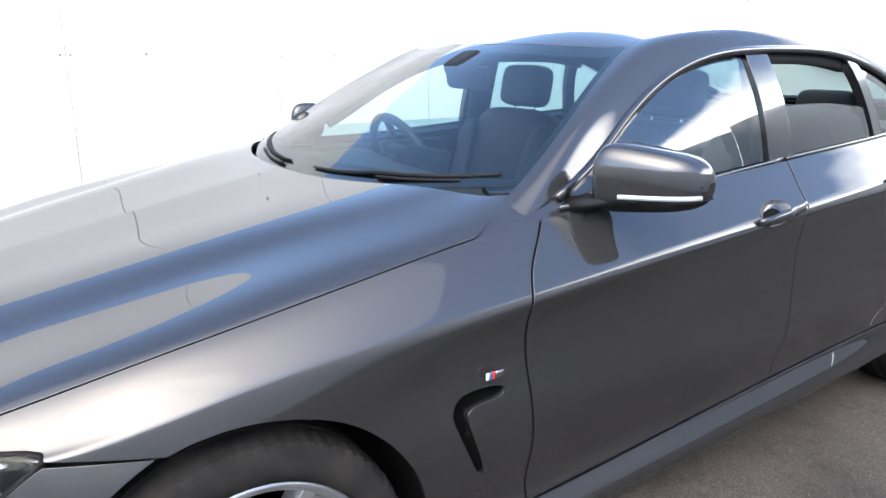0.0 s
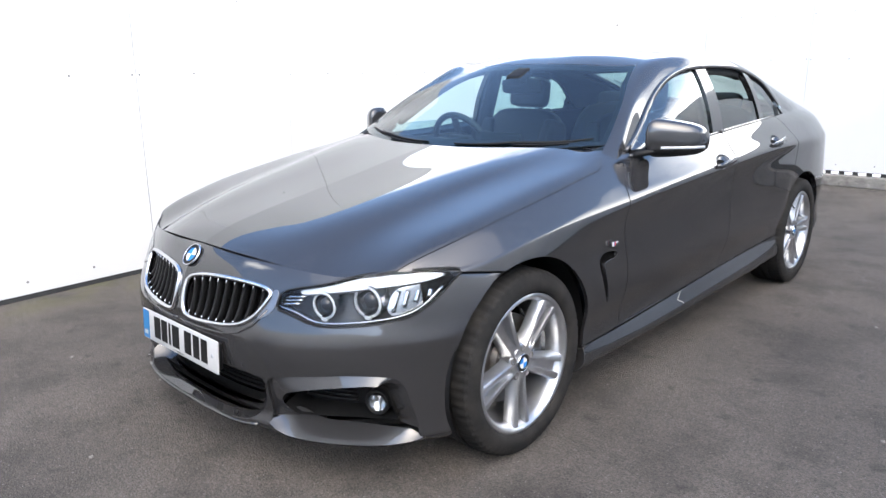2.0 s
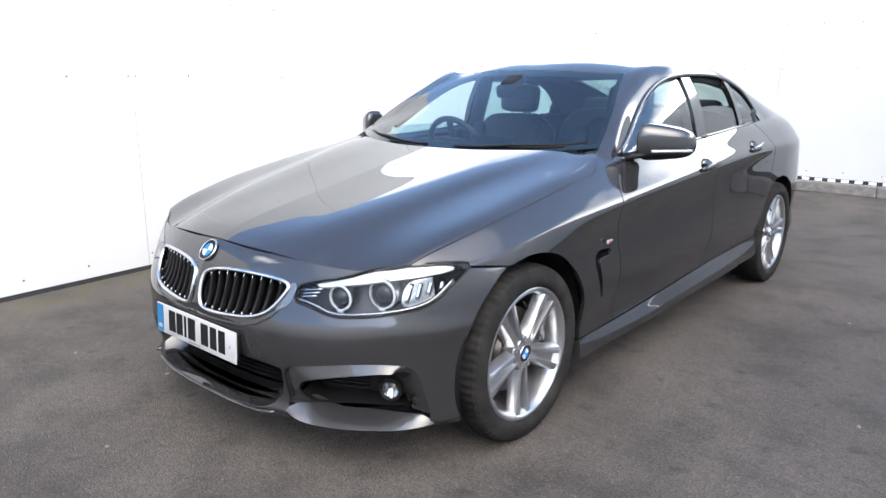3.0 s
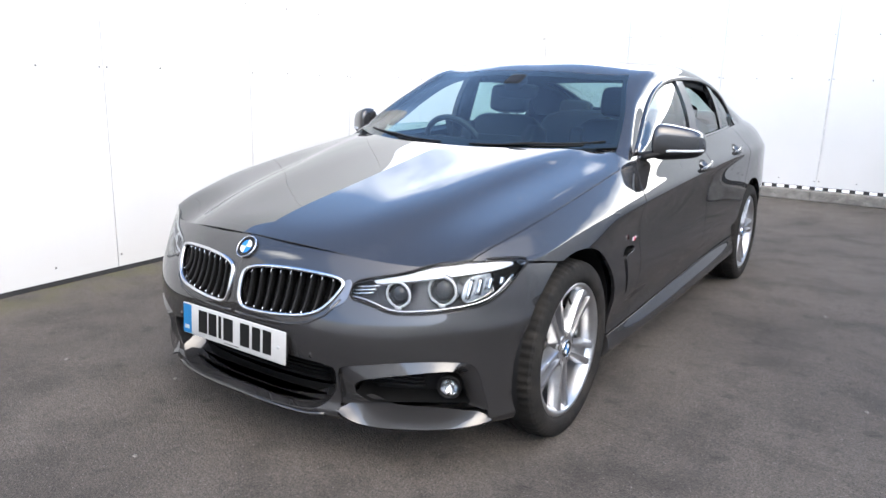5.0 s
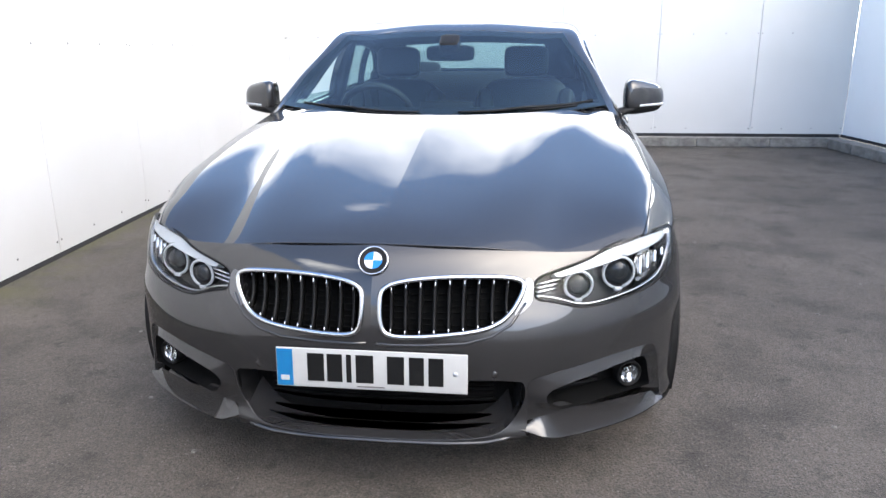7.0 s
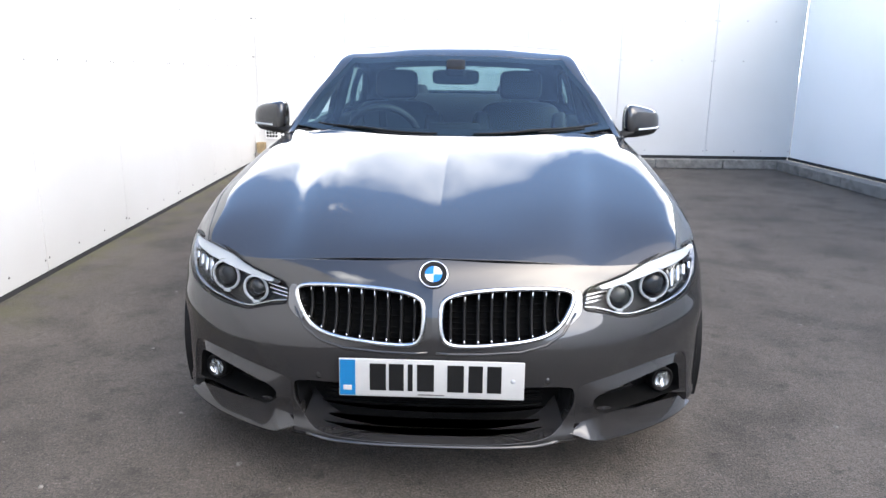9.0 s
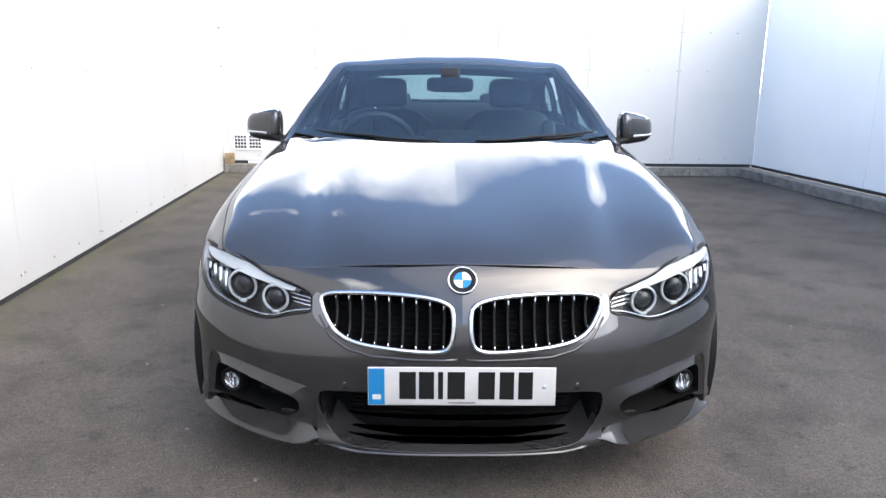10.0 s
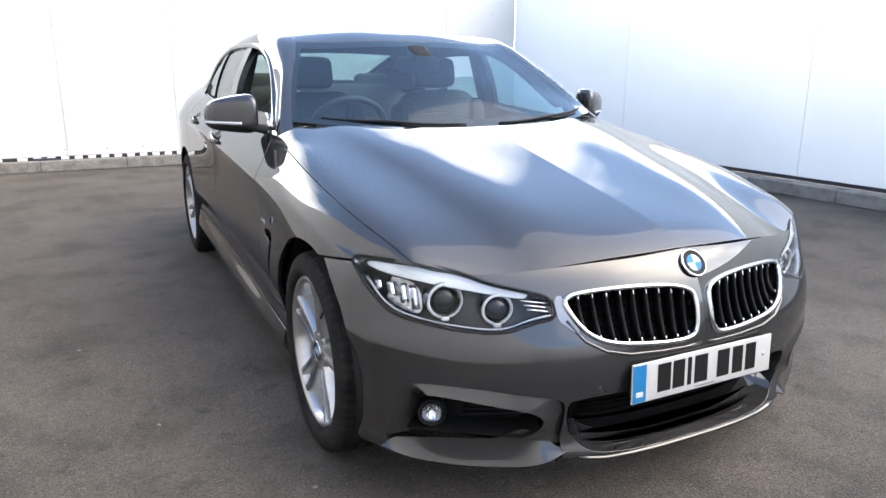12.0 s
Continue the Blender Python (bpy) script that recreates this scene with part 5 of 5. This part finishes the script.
for sx in (1, -1):
    side = (lambda s: s) if sx > 0 else (lambda s: s.mirrored())
    # kidney grille: bright frame, upright bars, dark mesh
    ring = [nose(sx * x, z, .003) for x, z in KIDNEY]
    frame_ob = part("grille_frame", sweep(ring, [(-.0065, -.012), (.0065, -.012), (.007, .001), (.003, .006), (-.003, .006), (-.007, .001)], up=lambda p, i: Vector((0, -1, .15)), closed=True), CHROME, car, "bright chrome kidney grille frame")
    part("grille_surround", ribbon(KIDNEY, .001, -.045, sx, .985), BLACK_GLOSS, frame_ob)
    for k in range(9):
        x = .052 + .0385 * k
        zs = [z for z in np.linspace(.48, .67, 96) if inside(KIDNEY, [(x, z)])[0] < -.003]
        lo, hi = zs[0], zs[-1]
        pts = [nose(sx * x, lo + (hi - lo) * t, -.012 - .010 * math.sin(math.pi * (1 - t) * .9)) for t in np.linspace(0, 1, 9)]
        bar = part("grille_bar", sweep(pts, [(-.0035, -.022), (.0035, -.022), (.0042, .002), (.002, .0065), (-.002, .0065), (-.0042, .002)], up=lambda p, i: Vector((0, -1, .2))), GRILLE_BAR, frame_ob)
        tip = [nose(sx * x, lo + (hi - lo) * t, -.004 - .010 * math.sin(math.pi * (1 - t) * .9)) for t in np.linspace(.88, .99, 4)]
        part("bar_tip", sweep(tip, disc_profile(.0026, 6)), CHROME, bar)
        foot_tip = [nose(sx * x, lo + (hi - lo) * t, -.003 - .010 * math.sin(math.pi * (1 - t) * .9)) for t in np.linspace(.01, .08, 3)]
        part("bar_tip", sweep(foot_tip, disc_profile(.0026, 6)), CHROME, bar)
    mesh_ob = side(on_nose(KIDNEY, -.048)).mesh("grille_mesh", SHADOW, frame_ob)
    for k in range(9):
        z = .505 + .0165 * k
        xs = [x for x in np.linspace(.02, .40, 60) if inside(KIDNEY, [(x, z)])[0] < -.006]
        if len(xs) > 3:
            part("mesh_bar", sweep([nose(sx * x, z, -.040) for x in np.linspace(xs[0], xs[-1], 8)], disc_profile(.0022, 5)), SHADOW, frame_ob)
    wedge = rounded([(.402, .648), (.426, .638), (.424, .605), (.424, .586), (.408, .570), (.378, .550), (.366, .542), (.402, .605), (.405, .630)], 2)
    side(on_nose(wedge, .002)).lipped(.006, .001).mesh("grille_wedge", WEDGE, frame_ob)
    under_line = [(x, z) for x, z in [(.405, .585), (.368, .535), (.318, .507), (.25, .492), (.14, .487), (.05, .486), (.012, .489)]]
    part("grille_lip", sweep([nose(sx * x, z, .0) for x, z in under_line], [(-.006, -.006), (.006, -.006), (.003, .004), (-.003, .004)], up=lambda p, i: Vector((0, -1, .2))), PAINT, frame_ob)

    # headlamp
    lamp = side(on_nose(LAMP, .0005)).mesh("headlamp", LENS, car, "clear twin-ring headlamp")
    lamp.visible_shadow = False
    part("lamp_wall", ribbon(LAMP, -.004, -.075, sx, .93), LAMP_BUCKET, lamp)
    side(on_nose(LAMP, -.070)).mesh("lamp_back", LAMP_BACK, lamp)
    part("lamp_seal", sweep([nose(sx * x, z, -.001) for x, z in LAMP], [(-.0035, -.008), (.0035, -.008), (.0035, .001), (-.0035, .001)], up=lambda p, i: Vector((.3 * sx, -1, .1)), closed=True), BLACK, lamp)
    # pale strip along the top stands in for sky mirrored in the lens
    side(on_nose(SKY_STRIP, -.010)).lipped(.03, .002).mesh("lens_sky_reflection", RING, lamp, "pale strip painted as the sky's reflection in the lens")
    low = [(.432, .600), (.475, .593), (.515, .581), (.565, .567), (.636, .569), (.718, .580), (.785, .599), (.816, .632), (.833, .674)]
    lowp = [spline(range(len(low)), [p[0] for p in low])(np.linspace(0, 8, 34)), spline(range(len(low)), [p[1] for p in low])(np.linspace(0, 8, 34))]
    part("lamp_trim", sweep([nose(sx * x, z, -.010) for x, z in zip(*lowp)], [(-.004, -.02), (.004, -.02), (.003, .002), (-.003, .002)], up=lambda p, i: Vector((.3 * sx, -1, .3))), LAMP_BUCKET, lamp)
    for cx, cz, r in ((.562, .617, .039), (.682, .634, .045)):
        c = nose(sx * cx, cz, -.030)
        faceto = Matrix.Translation(c) @ Matrix.Rotation(radians(14 * sx), 4, "Z")
        arc = [faceto @ Vector((r * math.sin(t), 0, -r * math.cos(t))) for t in np.linspace(.25, 2 * math.pi - .25, 40)]
        axis = faceto.to_3x3() @ Vector((0, -1, 0))
        ring_ob = part("lamp_ring", sweep(arc, disc_profile(.0044, 8), up=lambda p, i, axis=axis: axis), RING, lamp, "white ring light")
        foot = rbox(.022, .012, .012, .003, 2, m=faceto @ Matrix.Translation((0, 0, -r - .004)))
        part("ring_foot", foot, RING, ring_ob)
        bowl = lathe([(-.004, r * .93), (.010, r * .86), (.016, r * .80)], 32, axis="y")
        bmesh.ops.transform(bowl, matrix=faceto, verts=bowl.verts)
        part("lamp_bowl", bowl, LAMP_DARK, ring_ob)
        eye = lathe([(.0165, r * .82), (.004, r * .76), (-.006, r * .55), (-.011, r * .28), (-.0125, 0.0)], 32, axis="y")
        bmesh.ops.transform(eye, matrix=faceto, verts=eye.verts)
        part("projector", eye, PROJECTOR, ring_ob, "dark projector lens")
        sleeve = lathe([(-.002, r * 1.16), (.010, r * 1.2), (.045, r * 1.2)], 32, axis="y")
        bmesh.ops.transform(sleeve, matrix=faceto, verts=sleeve.verts)
        part("ring_sleeve", sleeve, LAMP_BUCKET, ring_ob)
    for k in range(3):
        part("lamp_louvre", sweep([nose(sx * x, .608 + .010 * k + (x - .43) * .12, -.014) for x in np.linspace(.436, .492 + .006 * k, 5)], [(-.003, -.01), (.003, -.01), (.002, .002), (-.002, .002)], up=lambda p, i: Vector((0, -1, .3))), CHROME, lamp)
    side(on_nose(SIDE_REFLECTOR, -.034)).lipped(.03, .002).mesh("side_reflector", LAMP_BUCKET, lamp)
    for k in range(4):
        part("lamp_flute", sweep([nose(sx * (.750 + .022 * k), z, -.030 + .004 * k) for z in np.linspace(.604 + .014 * k, .668, 5)], [(-.010, -.004), (.010, -.004), (.003, .008)], up=(0, -1, 0)), CHROME, lamp)

    # fog lamp recess
    pocket = part("fog_recess", sharp(ramp(POCKET_OUT, POCKET_DARK, (.640, .290), -.034, sx), 28), PAINT, car)
    part("recess_well", ribbon([p for p in POCKET_DARK if p[1] > .262], .002, -.090, sx, .97, closed=False), SHADOW, pocket)
    side(on_nose(POCKET_DARK, -.092)).mesh("recess_back", BLACK, pocket)
    for k in range(7):
        z = .248 + .018 * k
        xs = [x for x in np.linspace(.50, .76, 60) if inside(POCKET_DARK, [(x, z)])[0] < -.004]
        if len(xs) > 3:
            part("recess_slat", sweep([nose(sx * x, z, -.084) for x in np.linspace(xs[0], min(xs[-1], .665), 8)], [(-.003, -.008), (.003, -.008), (.003, .006), (-.003, .006)], up=lambda p, i: Vector((0, -1, 0))), BLACK, pocket)
    c = Vector((sx * .712, -.522, .318))
    fm = Matrix.Translation(c) @ Matrix.Rotation(radians(22 * sx), 4, "Z")

    def turned(prof, n=32):
        b = lathe([(a, r * .76) for a, r in prof], n, axis="y")
        bmesh.ops.transform(b, matrix=fm, verts=b.verts)
        return b
    fog = part("fog_lamp", turned([(.03, .052), (-.002, .052), (-.006, .048), (-.002, .043), (.004, .038)]), BLACK, car, "round fog lamp with a clear lens")
    part("fog_bowl", turned([(-.002, .037), (.006, .030), (.014, .016), (.018, .0)]), CHROME, fog)
    part("fog_flute", rbox(.0035, .012, .046, .001, 1, m=fm @ Matrix.Translation((-.010, -.001, 0))), CHROME, fog)
    part("fog_flute", rbox(.0035, .012, .046, .001, 1, m=fm @ Matrix.Translation((.012, -.001, 0))), CHROME, fog)
    part("fog_glass", turned([(-.003, .0375), (-.010, .028), (-.014, .014), (-.015, .0)]), LENS, fog).visible_shadow = False

    # blade under the recess
    up_e = [(.404, .226), (.458, .256), (.512, .282), (.569, .260), (.648, .254), (.734, .248), (.802, .234)]
    lo_e = [(.404, .223), (.450, .206), (.515, .188), (.600, .183), (.700, .188), (.780, .200), (.822, .212)]
    bm = bmesh.new()
    rows = []
    for q in np.linspace(0, 6, 31):
        a = [spline(range(7), [p[j] for p in up_e])(q) for j in (0, 1)]
        b = [spline(range(7), [p[j] for p in lo_e])(q) for j in (0, 1)]
        wid = min(1, q / .9)
        pa, pb = nose(sx * a[0], a[1], -.016 * wid), nose(sx * b[0], b[1], .010 * wid)
        mid = pa.lerp(pb, .55) + Vector((0, .010 * wid, -.003 * wid))
        rows.append([bm.verts.new(v) for v in (pa, mid, pb, pb + Vector((0, .003, -.006)), pb.lerp(pa, .5) + Vector((0, .03, -.02)))])
    for p, q in zip(rows, rows[1:]):
        for j in range(4):
            bm.faces.new((p[j], p[j + 1], q[j + 1], q[j]))
    bmesh.ops.recalc_face_normals(bm, faces=bm.faces)
    part("front_blade", sharp(bm, 40), PAINT, car)
    # parking sensor
    sens = lathe([(0, .011), (-.0006, .0105), (-.0008, 0)], 16, axis="y")
    bmesh.ops.transform(sens, matrix=Matrix.Translation(nose(sx * .325, .400, .0)), verts=sens.verts)
    part("parking_sensor", sens, PAINT, bumper_ob)

# lower intake
low_in = [p for p in INTAKE if p[1] < .375]
low_in = sorted(low_in, key=lambda p: p[0])
floor_run = [p for p in low_in if abs(p[0]) < .392]
intake = part("intake_frame", ribbon(floor_run, .0, -.080, 1, 1.0, 4, closed=False, rise=.040, centre=(0, .3)), PAINT, car)
for keep in (-1, 1):
    wall_run_pts = [p for p in low_in if p[0] * keep > .372]
    part("intake_side", ribbon(wall_run_pts, -.006, -.080, 1, 1.0, 3, closed=False, centre=(0, .3)), BLACK, intake)
gback = NOSE.cut(lambda p: inside(INTAKE, p[:, [0, 2]]) - .02).moved(-.082)
gback.joined(gback.mirrored()).mesh("intake_back", SHADOW, intake)
for k in range(7):
    z = .272 + .017 * k
    xs = np.linspace(-.34, .34, 25)
    part("intake_slat", sweep([nose(x, z, -.074) for x in xs], [(-.0035, -.010), (.0035, -.010), (.0035, .004), (-.0035, .004)], up=lambda p, i: Vector((0, -1, 0))), SHADOW, intake)
lip = [nose(x, .197 if abs(x) < .30 else .197 + (abs(x) - .30) * .15, .004) for x in np.linspace(-.37, .37, 31)]
part("bumper_lip", sweep(lip, [(-.004, -.02), (.008, -.02), (.006, .002), (-.002, .004)], up=lambda p, i: Vector((0, -1, .1))), PAINT, bumper_ob)
valance = NOSE.cut(lambda p: p[:, 2] - .215).cut(lambda p: p[:, 1] + .37).moved(-.055)
valance.joined(valance.mirrored()).mesh("valance", BLACK, car)

# round badge on the nose, number plate
em_p, em_q = nose(0.0, .696, .001), nose(0.0, .70, .001)
slope = math.degrees(math.atan2(nose(0, .710).y - nose(0, .682).y, .028))
emblem(.0415, Matrix.Translation(em_p) @ Matrix.Rotation(radians(-slope), 4, "X"), car)

plate_m = pose(0, -.786, .4155, -3)
plate = part("number_plate", sharp(rbox(.52, .006, .111, .006, 3, m=plate_m)), PLATE, car, "white number plate with a blue band and dark bars")
part("plate_backing", rbox(.50, .02, .09, .004, 1, m=plate_m @ Matrix.Translation((0, .013, 0))), BLACK, plate)
part("plate_band", rbox(.044, .0015, .104, .0004, 1, m=plate_m @ Matrix.Translation((-.2355, -.0036, 0))), PLATE_BLUE, plate, "blue band", smooth=False)
part("plate_mark", rbox(.024, .0015, .014, .0004, 1, m=plate_m @ Matrix.Translation((-.2355, -.0046, -.030))), PLATE, plate, smooth=False)
for x, w in ((-.150, .046), (-.098, .042), (-.059, .014), (-.016, .048), (.068, .046), (.124, .040), (.176, .040)):
    part("plate_bar", rbox(w, .0015, .079, .0004, 1, m=plate_m @ Matrix.Translation((x, -.0036, .003))), INK, plate, smooth=False)
part("plate_screw", lathe([(-.0036, .007), (-.0050, .006), (-.0054, 0.0)], 14, axis="y"), RING, plate).matrix_local = plate_m @ Matrix.Translation((.228, 0, .0))
part("plate_bar", rbox(.075, .0012, .0035, .0003, 1, m=plate_m @ Matrix.Translation((.0, -.0034, -.047))), SCREW, plate, smooth=False)

# ---- door mirrors, handles, badges ----
for k, sx in ((0, 1), (1, -1)):
    def mirror_shell(cut_lo, cut_hi, grow, mat, name, parent, label=""):
        nu, nv = 26, 40
        bm = bmesh.new()
        rows = []
        for i in range(nu + 1):
            u = i / nu
            x = .826 + .198 * (1 - math.cos(math.pi * u)) / 2
            t = (x - .826) / .198
            r = max(0, 1 - abs(2 * t - 1) ** (8 if t < .5 else 5.5)) ** (1 / 2.4)
            hz = (.084 - .020 * t ** 1.5) * r * grow
            hy = (.085 - .022 * t) * r * grow
            row = []
            for j in range(nv):
                a = 2 * math.pi * j / nv
                ca, sa = math.cos(a), math.sin(a)
                y = math.copysign(abs(ca) ** .58, ca) * (hy * (.72 if ca > 0 else 1.0))
                z = math.copysign(abs(sa) ** .66, sa) * hz
                z = max(min(z, cut_hi), cut_lo)
                row.append(bm.verts.new((sx * x, .922 + .115 * t ** 1.3 + y, 1.026 - .008 * t + z + (-.012 * t ** 2 if z > 0 else .006 * t))))
            rows.append(row)
        for p, q in zip(rows, rows[1:]):
            for j in range(nv):
                bm.faces.new((p[j], p[(j + 1) % nv], q[(j + 1) % nv], q[j]))
        bmesh.ops.remove_doubles(bm, verts=bm.verts, dist=.0004)
        bmesh.ops.recalc_face_normals(bm, faces=bm.faces)
        return part(name, sharp(bm, 50), mat, parent, label)
    mir = mirror_shell(-.046, 1, 1.0, PAINT, "door_mirror", front_doors[k], "grey door mirror with a white indicator strip")
    mirror_shell(-1, -.038, .97, BLACK, "mirror_base", front_doors[k])
    strip_pts = []
    for t in np.linspace(.35, .985, 16):
        x = .826 + .198 * t
        r = max(0, 1 - abs(2 * t - 1) ** (8 if t < .5 else 5.5)) ** (1 / 2.4)
        strip_pts.append((sx * x, .922 + .115 * t ** 1.3 - (.085 - .022 * t) * r * .955, .988 + .004 * t))
    part("indicator_strip", sweep(strip_pts, [(-.006, -.005), (.006, -.005), (.005, .004), (-.005, .004)], up=lambda p, i: Vector((.25 * sx, -1, 0))), RING, front_doors[k], "white indicator strip")
    part("mirror_glass", sharp(rbox(.130, .004, .090, .012, 3, m=pose(sx * .900, 1.009, 1.024, 0, 0, sx * 26))), MIRROR, front_doors[k])
    part("mirror_arm", sweep([(sx * .775, .845, .957), (sx * .815, .870, .966), (sx * .86, .902, .977), (sx * .92, .937, .985)], [(-.035, -.012), (.035, -.012), (.035, .008), (.0, .016), (-.035, .008)], scale=lambda t: 1.15 - .25 * t), BLACK, front_doors[k])
    for (y0, z0), doors in zip(HANDLES, (front_doors, rear_doors)):
        xs = LINE_X[7](y0)
        s = scoop(y0, z0)
        (s if sx > 0 else s.mirrored()).mesh("handle_scoop", PAINT, doors[k])
        pts = []
        for t in np.linspace(0, 1, 15):
            y = y0 - .098 + .240 * t
            off = .015 * (1 - abs(2 * t - 1) ** 5) + .004
            i = int(np.argmin(np.hypot(SIDE.v[:, 1] - y, SIDE.v[:, 2] - (z0 - .004 + .09 * (y - y0)))))
            pts.append((sx * (SIDE.v[i][0] + off), y, z0 - .004 + .09 * (y - y0)))
        part("door_handle", sweep(pts, [(-.010, -.007), (-.014, .0), (-.010, .007), (.010, .007), (.014, .0), (.010, -.007)], up=(1, 0, 0), scale=lambda t: .8 + .35 * math.sin(math.pi * min(1, t * 1.05))), PAINT, doors[k])
    # striped badge on the wing
    bx = float(LINE_X[4](.525)) + .004
    bmx = pose(sx * bx, .525, .657, 0, 0, 0)
    tag = part("wing_badge", rbox(.004, .022, .016, .001, 1, m=bmx @ Matrix.Translation((0, .012, 0))), CHROME, car, "small striped metal badge")
    for dy, mt in ((-.004, EMB_RED), (-.012, PLATE_BLUE), (-.019, EMB_WHITE)):
        part("badge_stripe", rbox(.004, .007, .016, .0008, 1, m=bmx @ Matrix.Translation((0, dy, 0))), mt, tag)
